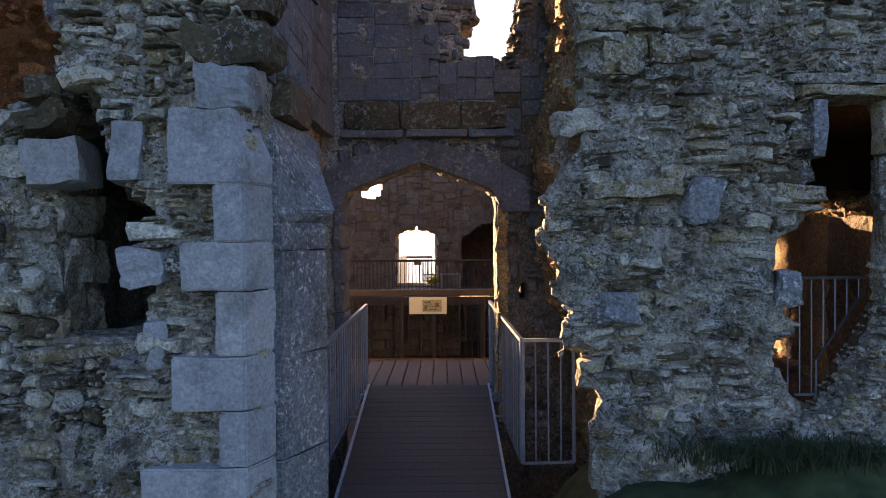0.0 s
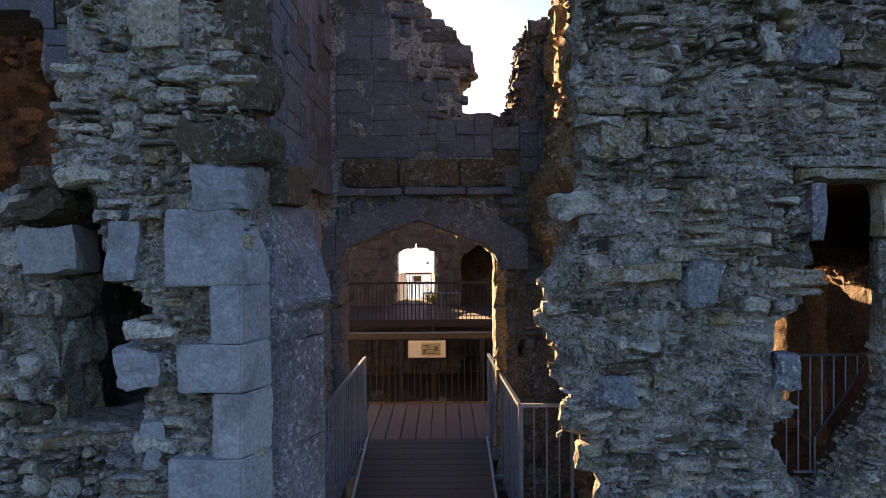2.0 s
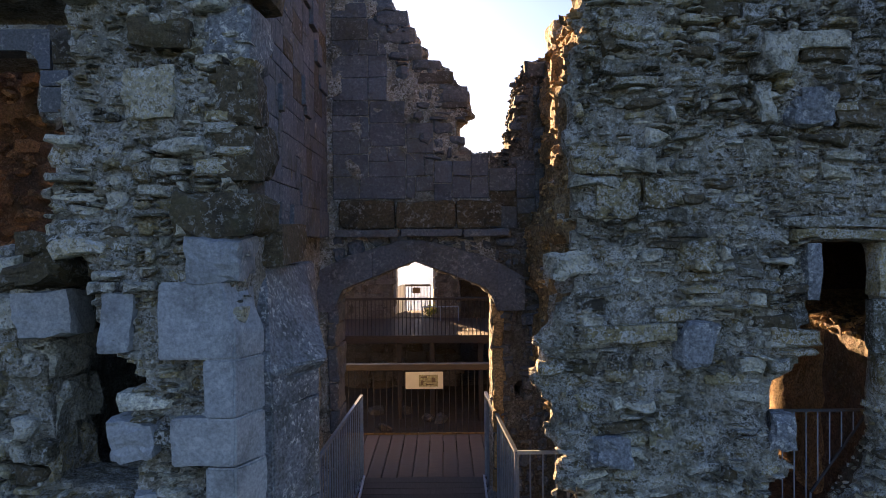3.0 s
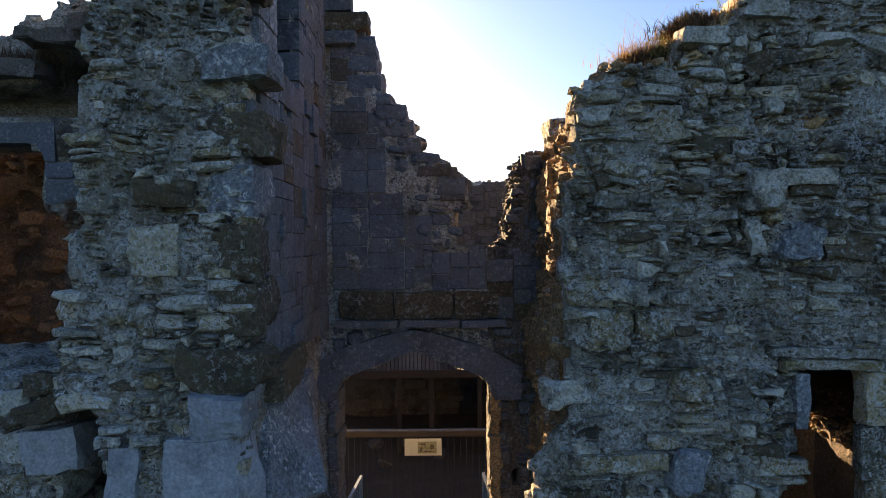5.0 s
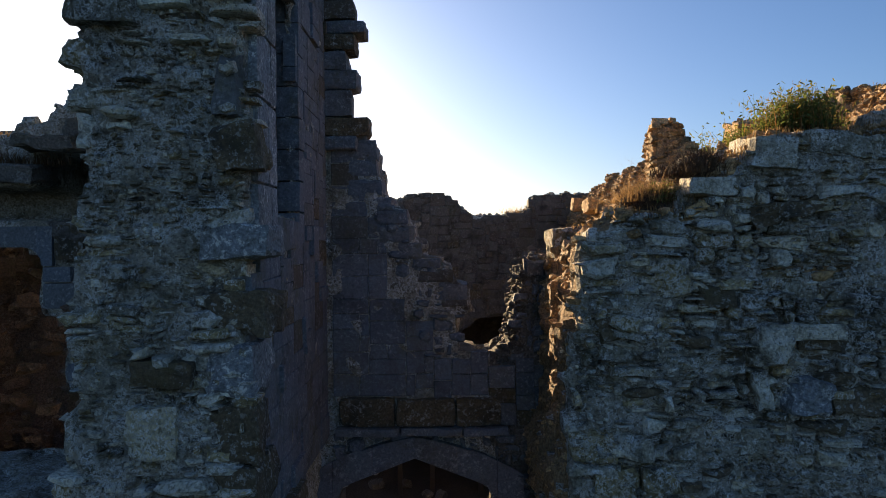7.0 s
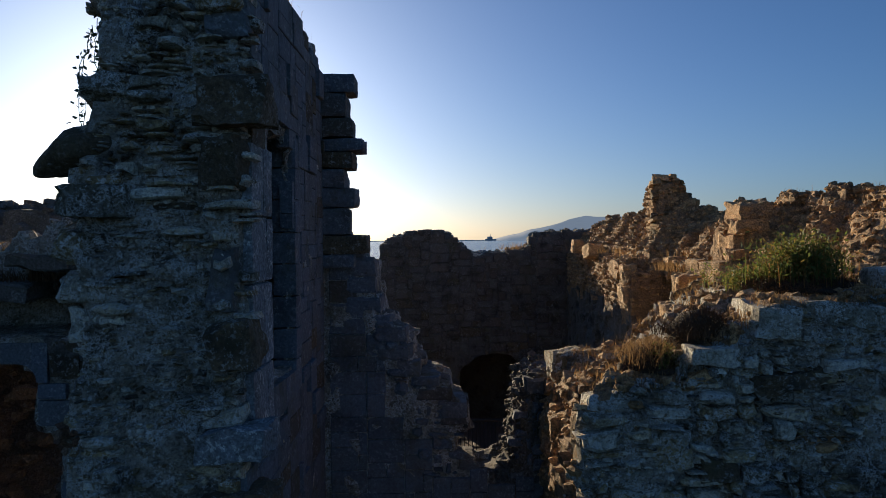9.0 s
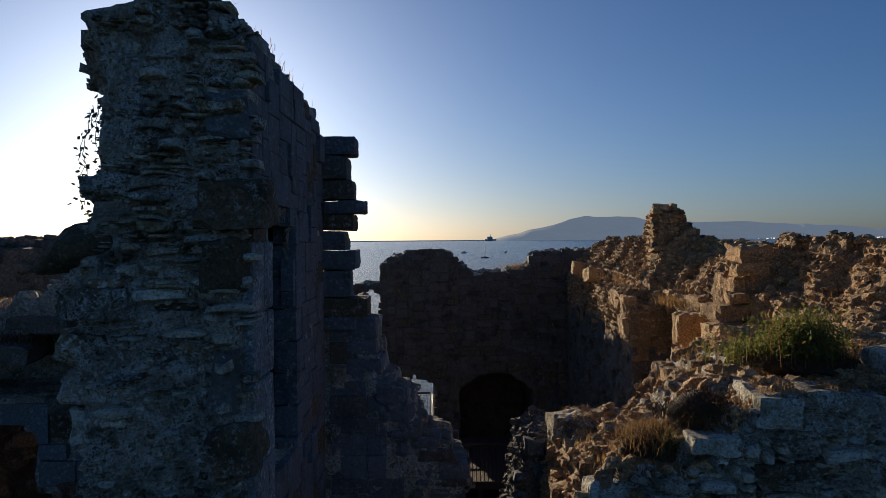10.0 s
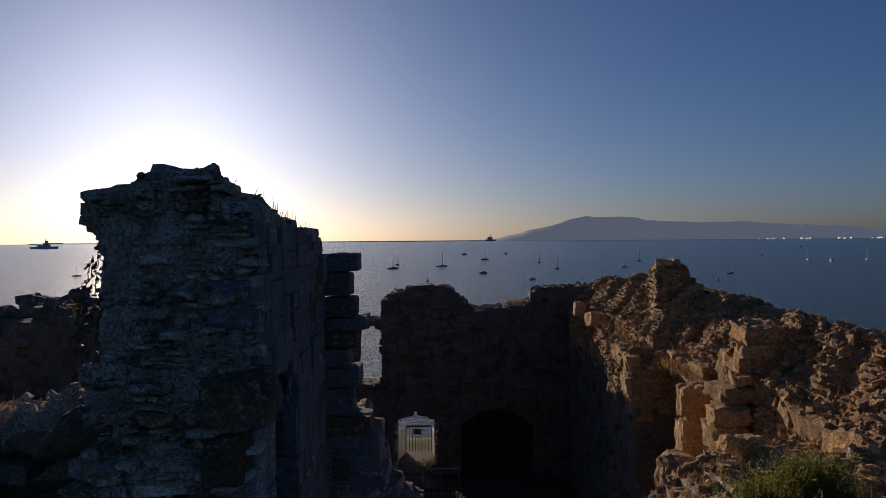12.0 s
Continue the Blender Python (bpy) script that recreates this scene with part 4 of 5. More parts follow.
for k, (x0, x1, z0, z1, y0, depth_, mat, worn_) in enumerate([
        (-3.22, -2.79, 2.34, 2.7, 5.5, .5, m_quoin, .03), (-2.27, -2.06, 2.3, 2.72, 4.9, .5, m_quoin, .025), (-2.18, -1.9, 1.58, 1.87, 4.9, .5, m_quoin, .06),
        (-3.3, -3.03, 1.1, 1.5, 5.78, .7, m_rubble, .06), (-3.3, -3.04, 1.52, 1.93, 5.84, .7, m_rubble, .06), (-3.3, -3.02, 1.95, 2.32, 5.8, .7, m_rubble, .06),
        (-3.3, -2.35, 1.0, 1.1, 5.6, .5, m_rubble, .03), (-2.06, -1.9, 1.02, 1.36, 4.93, .4, m_quoin, .02), (-3.3, -2.76, 2.72, 2.94, 5.42, .5, m_brown, .06), (-2.68, -2.36, 2.8, 3.06, 5.45, .5, m_brown, .06),
        (-3.45, -3.22, 2.4, 2.66, 5.6, .4, m_rubble, .04), (-3.12, -2.8, 2.95, 3.12, 5.45, .4, m_brown, .05)]):
    ob = rough_block("stone", (x0, y0, z0), (x1, y0 + depth_, z1), mat, wall_left, worn_, 400 + k, twist=3)
    if k == 8:
        ob.rotation_euler.y = radians(-16)

# ---------------------------------------------------------------- front wall further left, with an arched window
def inside_west(x, y, z):
    b = blocks(x, y, z, 71)
    t = np.interp(x, [-14, -5.2, -5.1, -4.75, -4.7, -3.9, -3.2, -2.4], [6.7, 6.72, 6.82, 6.85, 7.0, 7.1, 7.1, 7.1]) + 0.1 * blocks(x, y, 0, 72)
    w = (x < -4.75) & (x > -6.6) & (z < 5.37 - 0.22 * np.clip((x + 4.97) / 0.22, 0, 1) ** 2) & (z > 4.5)
    w |= (x > -4.8) & (x < -4.05) & (z > 5.7) & (z < 6.5) & (y < 9.85)
    w |= (x < -4.8) & (z > 5.72) & (z < 6.15) & (y < 9.85)
    w |= (x < -4.45 + 0.16 * b) & (x > -6.6) & (z < 4.5) & (z > 1.5)
    return (z < t) & ~w


wall_west, wv, wq = solid("wall_front_west", inside_west, (-14, 8.75, -2.8), (-2.4, 10.0, 7.2), 0.1, m_core, seed=10)
structure(wall_west, "grey stone wall with an arched window and broken reddish jamb", "wall")
scatter(wall_west, wv, wq, m_red_i, 500, (0.08, 0.3), 73, lambda x, y, z, n: (z < 4.7) & (z > 1.5) & (x < -3.9) & (x > -7))
scatter(wall_west, wv, wq, m_rubble_i, 500, (0.08, 0.3), 74, lambda x, y, z, n: (n[:, 2] > 0.5) & (z > 5.8))
lay(wall_west, (-8.0, 8.75, 3.5), (1, 0, 0), (0, -1, 0), 5.4, 2.9, lambda u, w: not (-6.7 < u - 8 < (-4.3 if w + 3.5 < 4.62 else -4.6) and w + 3.5 < 5.64) and w + 3.5 < 5.7, (m_ashlar, m_ashlar_i), 11,
    unit=(0.16, 0.12), sizes=(2, 4, 2, 2), worn=0.3, warp=0.012, proud=(0.0, 0.02), special=brownish(0.1), name="ashlar_block")
for k, (x0, x1, z0, z1, y0) in enumerate([(-6.6, -4.7, 6.15, 6.36, 8.45), (-4.88, -4.05, 6.5, 6.68, 8.35), (-9, -6.62, 6.15, 6.38, 8.5), (-4.4, -3.8, 6.7, 6.9, 8.5), (-4.75, -4.1, 5.45, 5.68, 8.7)]):
    rough_block("cornice_stone", (x0, y0, z0), (x1, 9.2, z1), m_far, wall_west, 0.04, 430 + k, twist=1.2)
# inner wall seen through that window
wall_in, iv, iq = solid("wall_inner_west", lambda x, y, z: (z < 6.1 + 0.2 * blocks(x, y, z, 81)) & (y > 11.2 + 0.05 * blocks(x, y, z, 82)), (-9.5, 11.0, -2.8), (-4.3, 12.2, 6.4), 0.12, m_red, seed=12)
structure(wall_in, "reddish brown inner rubble wall", "wall")
scatter(wall_in, iv, iq, m_red_i, 900, (0.1, 0.4), 83, lambda x, y, z, n: n[:, 1] < -0.4)
for k, (x0, x1, z0, z1) in enumerate([(-4.74, -4.3, 4.62, 4.93), (-4.74, -4.4, 4.94, 5.13), (-4.6, -4.24, 5.2, 5.64)]):
    rough_block("window_jamb", (x0, 8.71, z0), (x1, 9.1, z1), m_brown if k == 2 else m_ashlar, wall_west, 0.01, 450 + k, twist=0.4)
# flat window head with a rounded corner
corner = [radians(22.5 * i) for i in range(5)]
soffit = [(-4.97 + 0.22 * math.cos(a), 5.15 + 0.22 * math.sin(a)) for a in corner]
for pts in ([(-4.62, 5.14)] + soffit[:3] + [(-4.8, 5.62), (-4.62, 5.62)], soffit[2:] + [(-5.3, 5.37), (-5.3, 5.62), (-4.805, 5.62)], [(-5.305, 5.37), (-6.1, 5.37), (-6.1, 5.62), (-5.305, 5.62)]):
    bm = bmesh.new()
    front, back = ([bm.verts.new((x, y, z)) for x, z in pts] for y in (8.715, 9.1))
    for i in range(len(pts)):
        j = (i + 1) % len(pts)
        bm.faces.new((front[i], front[j], back[j], back[i]))
    bm.faces.new(front)
    bm.faces.new(back[::-1])
    bmesh.ops.recalc_face_normals(bm, faces=bm.faces)
    part("window_head", bm, m_ashlar, wall_west)

# ---------------------------------------------------------------- west wall, far and low
wall_far_left, fv, fq = solid("wall_west", lambda x, y, z: (z < 7.35 + 0.25 * blocks(x, y, 0, 85, (.5, .5, .3))) & (x < -7.2 + .1 * blocks(x, y, z, 86)), (-10, 13.5, -2.8), (-7.0, 20, 7.9), 0.15, m_far_core, seed=14)
structure(wall_far_left, "ruined brown wall with a level rubble top", "wall")
scatter(wall_far_left, fv, fq, m_far_i, 700, (0.1, 0.4), 87, lambda x, y, z, n: (n[:, 2] > 0.4) | (n[:, 1] < -0.5))

# ---------------------------------------------------------------- east wall: thick, with a rubble ridge
E_INNER = top([8.5, 9.0, 9.6, 10.4, 10.41, 16.4, 16.41, 19.4, 19.41, 27.5], [2.6, 2.8, 3.6, 4.5, 5.05, 5.3, 4.35, 4.4, 4.9, 4.75])
E_STEP = top([8.5, 16.4, 16.41, 19.4, 19.41, 27.5], [5.15, 5.35, 4.95, 4.9, 5.1, 4.95])


PIN = top([5.24, 5.25, 5.42, 5.6, 5.7, 5.9, 6.02, 6.15, 6.32, 6.46, 6.75, 6.95, 7.3], [6.5, 8.1, 8.2, 8.3, 8.4, 8.36, 8.12, 7.92, 7.74, 7.6, 7.5, 7.15, 6.8])


def inside_east(x, y, z):
    b = blocks(x, y, z, 91)
    bb = blocks(x, y, 0, 92, (0.5, 0.5, 0.3))
    d = x - E_STEP(y)
    t = 6.05 + 0.08 * bb + 0.25 * (y > 17)
    t = t + np.where(d > 0, 0.34 + 0.7 * np.clip((d - 0.25) / 0.55, 0, 1) + 0.13 * bb + 0.14 * vnoise(x, y, 0, 0.9, 94), 0)
    t = t + 0.38 * np.exp(-((x - 5.95) / 0.45) ** 2) * ((y < 13.3) & (y > 9.2))
    t = np.minimum(t, 7.45 + 0.1 * bb - 0.5 * np.clip(x - 7.4, 0, 3))
    t = np.maximum(t, np.where((np.abs(y - 12.6) < 0.55) & (x > 5.15) & (x < 6.7), 7.38 - 0.22 * (x - 5.15) + 0.08 * b, 0))
    t = np.maximum(t, np.where((np.abs(y - 18.25) < 0.5 + 0.1 * b) & (x > 5.3) & (x < 7.2), PIN(x) - 0.15 + 0.06 * b, 0))
    # Passage end, plus unseen slots cut to bring sun into the side doorway.
    void = (x < 4.3) & (((y < 9.0) & (z > 0.4) & (z < 2.9)) | ((y < 11.0) & (x < 3.72) & (z > 2.38) & (z < 2.54)) | ((y < 11.0) & (x > np.where(y < 9.3, 3.6, 3.1)) & (x < 4.1) & (z > 0.5) & (z < 2.1)))
    return (z < t) & (x > E_INNER(y) + 0.07 * b) & ~void


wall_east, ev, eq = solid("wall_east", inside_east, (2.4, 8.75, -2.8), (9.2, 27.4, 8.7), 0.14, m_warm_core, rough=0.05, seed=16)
# Inner faces below the broken top coloured darker for the shade they stand in.
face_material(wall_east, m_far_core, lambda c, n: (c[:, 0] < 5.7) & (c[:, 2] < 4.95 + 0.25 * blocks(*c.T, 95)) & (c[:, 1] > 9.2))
structure(wall_east, "thick sunlit rubble wall top with dry grass and a pinnacle", "wall")
scatter(wall_east, ev, eq, m_warm_i, 20000, (0.045, 0.17), 93, lambda x, y, z, n: (z > 5.2) & (x < 8.6))
for k, (x0, x1, y0, y1, z0, z1) in enumerate([
        (4.5, 5.0, 13.6, 14.1, 5.45, 6.12), (4.47, 5.02, 13.6, 14.1, 4.7, 5.44), (4.5, 5.0, 13.6, 14.1, 3.8, 4.69), (4.42, 5.0, 11.8, 12.4, 5.85, 6.13), (4.4, 4.98, 11.8, 12.4, 5.42, 5.84), (4.44, 5.0, 11.8, 12.4, 4.9, 5.41), (4.4, 5.1, 11.8, 12.4, 2.5, 4.88), (3.78, 4.22, 12.3, 12.8, 4.7, 5.25), (3.8, 4.6, 12.3, 12.8, 2.5, 4.69), (4.5, 5.4, 13.6, 14.1, 2.0, 3.78),
        (5.06, 5.6, 12.15, 13.0, 7.12, 7.44), (4.98, 5.5, 12.1, 12.6, 6.9, 7.11), (5.0, 5.5, 12.3, 13.1, 6.62, 6.89), (4.86, 5.4, 12.05, 12.5, 6.42, 6.61), (4.62, 5.2, 12.0, 12.9, 6.14, 6.41), (4.9, 5.3, 12.1, 12.7, 5.6, 6.14), (3.1, 3.5, 10.3, 10.8, 5.2, 5.72), (3.1, 3.5, 10.3, 10.8, 4.4, 5.19), (5.0, 5.5, 12.75, 13.3, 6.3, 6.9), (5.05, 5.5, 14.2, 14.9, 5.9, 6.35), (5.05, 5.5, 15.0, 15.8, 5.9, 6.3), (5.05, 5.5, 15.85, 16.6, 5.9, 6.4), (4.28, 4.6, 16.6, 17.4, 5.75, 6.2), (4.26, 4.6, 16.6, 17.4, 5.2, 5.73), (4.3, 4.7, 17.5, 18.3, 5.8, 6.25),
        (3.5, 4.0, 9.0, 9.4, 6.2, 6.42), (5.1, 5.5, 9.0, 9.8, 6.05, 6.4), (5.08, 5.5, 9.82, 10.7, 6.05, 6.42), (5.1, 5.5, 10.72, 11.3, 6.0, 6.4), (5.12, 5.5, 11.32, 11.95, 6.0, 6.42), (3.0, 3.4, 8.8, 9.2, 5.7, 6.1),
        (4.45, 4.9, 22, 22.8, 6.2, 6.6), (4.4, 4.8, 24, 24.6, 6.3, 6.75), (5.4, 6.2, 16.2, 16.7, 6.2, 6.5)]):
    rough_block("block_stone", (x0, y0, z0), (x1, y1, z1), m_warm, wall_east, 0.05, 500 + k, twist=4)

# the pinnacle, of thin slabs laid on one another
rng = np.random.default_rng(77)
pin_x = np.linspace(5.25, 7.1, 38)
z = 6.85
while z < 8.36:
    h = rng.uniform(0.08, 0.19)
    reach = pin_x[PIN(pin_x) > z + 0.6 * h]
    x = 5.24 + rng.uniform(-0.03, 0.07)
    while len(reach) and x < reach[-1]:
        w = min(rng.uniform(0.14, 0.38), reach[-1] - x + 0.05)
        if w > 0.1:
            rough_block("slab", (x, 17.66 + rng.uniform(0, 0.22), z), (x + w - 0.012, 18.3, z + h - 0.008), m_brown if rng.random() < 0.35 else m_warm, wall_east, 0.04, int(rng.integers(900, 990)), twist=6)
        x += w
    z += h

# ---------------------------------------------------------------- far wall
F_TOP = top([-4, -3.2, -2.26, -2.24, -1.95, -1.93, -1.5, -1.4, .3, .45, .6, .75, 1.0, 1.05, 2.3, 3.0, 3.4, 3.45, 5], [5.85, 5.85, 5.85, 6.65, 6.7, 6.85, 6.9, 7.05, 7.05, 6.9, 6.7, 6.6, 6.5, 6.3, 6.25, 6.4, 6.6, 7.0, 7.1])


def far_door(x, z):
    d = np.abs(x + 1.03)
    return (d < 0.81) & (z > 0.15) & (z < 2.32 - 0.22 * (d / 0.81) - 0.12 * np.clip((d - .55) / .26, 0, 1) ** 2 + 0.12 * (d < 0.06))


def inside_far(x, y, z):
    b = blocks(x, y, z, 101)
    # Unseen low left part and wider back of the window let sun through.
    t = np.where(x < -3.35, 4.2 + .2 * b, F_TOP(x) + 0.05 * b)
    win = (x > -3.08 - 0.6 * np.clip(y - 27.5, 0, 1)) & (x < -2.3) & (z > 3.45 + 0.05 * b) & (z < 5.6 - 0.08 * np.abs((x + 2.69) / .39) ** 2)
    niche = (x > 0.7) & (x < 3.4) & (z > -2.5) & (z < 2.42 - 0.55 * np.clip((np.abs(x - 2.05) - .6) / .75, 0, 1)) & (y < 31.0)
    vault = (y < 28.6) | ((x > 0.2) & (x < 3.9) & (z < 3.2))
    return (z < t) & vault & ~win & ~niche & ~(far_door(x, z) & (y < 28.6))


wall_far, xv, xq = solid("wall_south", inside_far, (-9.0, 27.2, -2.8), (6.2, 31.4, 7.4), 0.11, m_far_core, rough=0.03, seed=18)
structure(wall_far, "far ruined wall with a bright arched doorway and a tall window", "wall")


def keep_far(u, w):
    x, z = u - 3.3, w - 2.6
    return z < F_TOP(x) - .1 and not (-3.15 < x < -2.25 and 3.4 < z < 5.65) and not far_door(x * 1, z) and not (abs(x + 1.03) < .9 and .1 < z < 2.4) and not (.6 < x < 3.5 and z < 2.45)


lay(wall_far, (-3.3, 27.18, -2.6), (1, 0, 0), (0, -1, 0), 8.0, 9.8, keep_far, (m_far, m_far_i), 12, unit=(0.16, 0.12), sizes=(2, 5, 2, 3), worn=0.5, warp=0.03, proud=(0.0, 0.04), special=brownish(0.1), name="ashlar_block")
scatter(wall_far, xv, xq, m_rubble_i, 300, (0.08, 0.3), 103, lambda x, y, z, n: (n[:, 2] > 0.5) & (z > 5) & (x > -3))
for k, (x0, x1, z1, h) in enumerate([(-2.2, -1.84, 6.68, .24), (-1.82, -1.32, 6.92, .25), (-1.3, -.85, 7.14, .22), (-.84, -.3, 7.16, .24), (-.29, .17, 7.15, .22), (.17, .44, 7.06, .3), (.45, .8, 6.68, .28), (.8, 1.1, 6.44, .24), (3.3, 3.8, 6.9, .3), (3.82, 4.4, 6.92, .32)]):
    rough_block("crest_stone", (x0, 27.16, z1 - h), (x1 - 0.015, 27.9, z1), m_far, wall_far, 0.03, 630 + k, twist=1)
for side in (-1, 1):
    for k in range(4):
        xa = -1.03 + side * 0.8
        rough_block("jamb_stone", (min(xa - side * .1, xa + side * .16), 27.6, .2 + k * .47), (max(xa - side * .1, xa + side * .16), 28.5, .665 + k * .47), m_quoin, wall_far, 0.01, 600 + k, twist=0.5)
# ---------------------------------------------------------------- bridge and railings
def railing(name, label, a, b, foot, head, step, post=0.022, group="", ends=(True, True)):
    """A railing of upright bars from plan point a to b; foot and head give the heights at a and b."""
    ob = thing(name, label, "railing", (*a, foot[0]), group)
    pa, pb = Vector((*a, 0)), Vector((*b, 0))
    n = max(2, round((pb - pa).length / step))
    at = lambda f, lev: (*(pa.lerp(pb, f))[:2], lev[0] + (lev[1] - lev[0]) * f)
    bar("handrail", at(0, head), at(1, head), post * 1.15, m_steel, ob, True)
    bar("bottom_rail", at(0, foot), at(1, foot), post * 0.8, m_steel, ob, True)
    for k in range(n + 1):
        end = k in (0, n)
        bar("post" if end else "baluster", at(k / n, foot), at(k / n, head), post if end else 0.009, m_steel, ob, end)
    return ob


ramp_z = lambda y: 0.0 - 0.147 * (9.3 - y)
bridge = thing("footbridge", "dark decked footbridge sloping up to the doorway", "footbridge", (-0.2, 8.0, -0.3))
for k in range(44):
    y0 = 9.28 - (k + 1) * 0.145
    wide = 0.77
    ob = block("deck_board", (-0.2 - wide, y0, -0.02), (-0.2 + wide, y0 + 0.142, 0.02), m_ramp, bridge, 0.003, 0.0)
    ob.location.z = ramp_z(y0 + 0.07) - bridge.location.z
    ob.rotation_euler = (math.atan(0.147), 0, 0)
for x in (-0.97, 0.57):
    bar("edge_rail", (x, 9.28, 0.03), (x, 3.0, ramp_z(3.0) + 0.03), 0.018, m_steel, bridge, True)
    bar("beam", (x * 0.85, 9.28, -0.14), (x * 0.85, 3.0, ramp_z(3.0) - 0.14), 0.1, m_timber, bridge, True)
railing("bridge_railing", "blue-grey steel railing of thin upright bars", (-1.0, 9.36), (-1.24, 7.5), (-0.02, -0.45), (1.05, 0.82), 0.1, group="bridge railings")
railing("bridge_railing", "blue-grey steel railing of thin upright bars", (0.6, 9.36), (0.815, 7.6), (-0.02, -0.47), (1.08, 0.83), 0.1, group="bridge railings")
railing("bridge_railing", "short steel railing turning along the wall foot", (0.83, 7.58), (1.36, 7.58), (-0.47, -0.46), (0.83, 0.83), 0.125, group="bridge railings")
for x, y in ((-1.12, 8.3), (0.72, 8.3), (-1.06, 9.0), (0.64, 9.0)):
    bar("bracket", (x, y, ramp_z(y)), (x * 0.8, y, ramp_z(y)), 0.015, m_steel, bridge, True)

platform = thing("entry_platform", "reddish brown plank platform inside the doorway", "platform", (-0.2, 10.3, 0))
for k in range(16):
    x0 = -1.75 + k * 0.2
    block("plank", (x0, 9.3, -0.05), (x0 + 0.19, 11.4, -0.01 + 0.003 * (k % 3)), m_plank, platform, 0.006, 0.0)
for y in (9.5, 11.3):
    bar("beam", (-1.75, y, -0.15), (1.45, y, -0.15), 0.12, m_timber, platform, True)
for x in (-1.6, 1.3):
    bar("post", (x, 11.3, -2.6), (x, 11.3, -0.15), 0.09, m_timber, platform, True)
bar("edge_strip", (-1.75, 11.41, 0.0), (1.45, 11.41, 0.0), 0.02, m_straw, platform, True)
inner_rail = thing("platform_railing", "timber-topped railing across the entry platform", "railing", (-0.2, 11.45, 0))
block("handrail", (-1.75, 11.4, 1.0), (1.45, 11.55, 1.1), m_timber, inner_rail, 0.01, 0.0)
for k in range(33):
    bar("baluster", (-1.75 + k * 0.1, 11.47, -0.03), (-1.75 + k * 0.1, 11.47, 1.0), 0.005, m_iron, inner_rail)
sign = thing("sign_panel", "cream information panel with a drawn plan", "sign", (-0.25, 11.36, 0.83))
board = block("board", (-0.54, 11.35, 0.72), (0.05, 11.385, 0.985), m_sign, sign, 0.004, 0.0)
block("picture", (-0.33, 11.338, 0.76), (-0.03, 11.346, 0.945), m_sign_ink, board, 0.0, 0.0)
for x0, x1, z0, z1 in ((-0.3, -0.2, 0.9, 0.92), (-0.28, -0.12, 0.84, 0.852), (-0.13, -0.07, 0.83, 0.9), (-0.3, -0.26, 0.79, 0.86), (-0.22, -0.1, 0.785, 0.8)):
    block("plan_line", (x0, 11.332, z0), (x1, 11.337, z1), m_sign_dark, board, 0.0, 0.0)

gallery = thing("far_gallery", "dark timber gallery in front of the far wall", "gallery", (0, 24, 0.1))
for k in range(40):
    x0 = -4.2 + k * 0.21
    block("plank", (x0, 22.2, 0.05), (x0 + 0.2, 27.15, 0.1), m_plank, gallery, 0.005, 0.0)
block("fascia", (-4.2, 22.14, -0.12), (4.2, 22.19, 0.12), m_timber, gallery, 0.005, 0.0)
for x in (-3.6, -1.3, -0.3, 1.2, 3.2):
    bar("post", (x, 22.3, -2.6), (x, 22.3, 0.05), 0.1, m_timber, gallery, True)
far_rail = thing("gallery_railing", "dark railing of upright bars on the far gallery", "railing", (0, 22.25, 0.1))
block("handrail", (-4.2, 22.2, 1.2), (4.2, 22.3, 1.27), m_timber, far_rail, 0.008, 0.0)
for k in range(70):
    bar("baluster", (-4.2 + k * 0.12, 22.25, 0.1), (-4.2 + k * 0.12, 22.25, 1.2), 0.012, m_timber, far_rail)
side_rail = thing("threshold_railing", "pale handrail by the far doorway", "railing", (-0.4, 26.6, 0.1))
bar("handrail", (-0.7, 26.2, 0.62), (0.6, 26.2, 0.62), 0.025, m_steel, side_rail)
for x in (-0.7, -0.05, 0.6):
    bar("post", (x, 26.2, 0.1), (x, 26.2, 0.62), 0.02, m_steel, side_rail)

viewing_deck = thing("viewing_platform", "dark timber viewing platform outside the far doorway", "platform", (-1.03, 29.3, 0.1))
for k in range(9):
    block("plank", (-2.0 + k * 0.215, 28.55, 0.04), (-1.792 + k * 0.215, 30.25, 0.09), m_plank, viewing_deck, 0.005, 0.0)
for x in (-1.9, -0.2):
    for y in (28.7, 30.15):
        bar("post", (x, y, -3.2), (x, y, 0.04), 0.08, m_timber, viewing_deck, True)
view_rail = thing("guard_railing", "guard railing with a small brown panel across the viewing platform", "railing", (-1.03, 30.1, 0.1))
bar("handrail", (-1.52, 30.1, 1.15), (-0.48, 30.1, 1.15), 0.04, m_timber, view_rail)
for k in range(9):
    bar("baluster", (-1.52 + k * 0.13, 30.1, 0.09), (-1.52 + k * 0.13, 30.1, 1.15), 0.012, m_timber, view_rail)
block("panel", (-1.22, 30.03, 0.82), (-0.9, 30.06, 1.06), m_plank, view_rail, 0.005, 0.0)
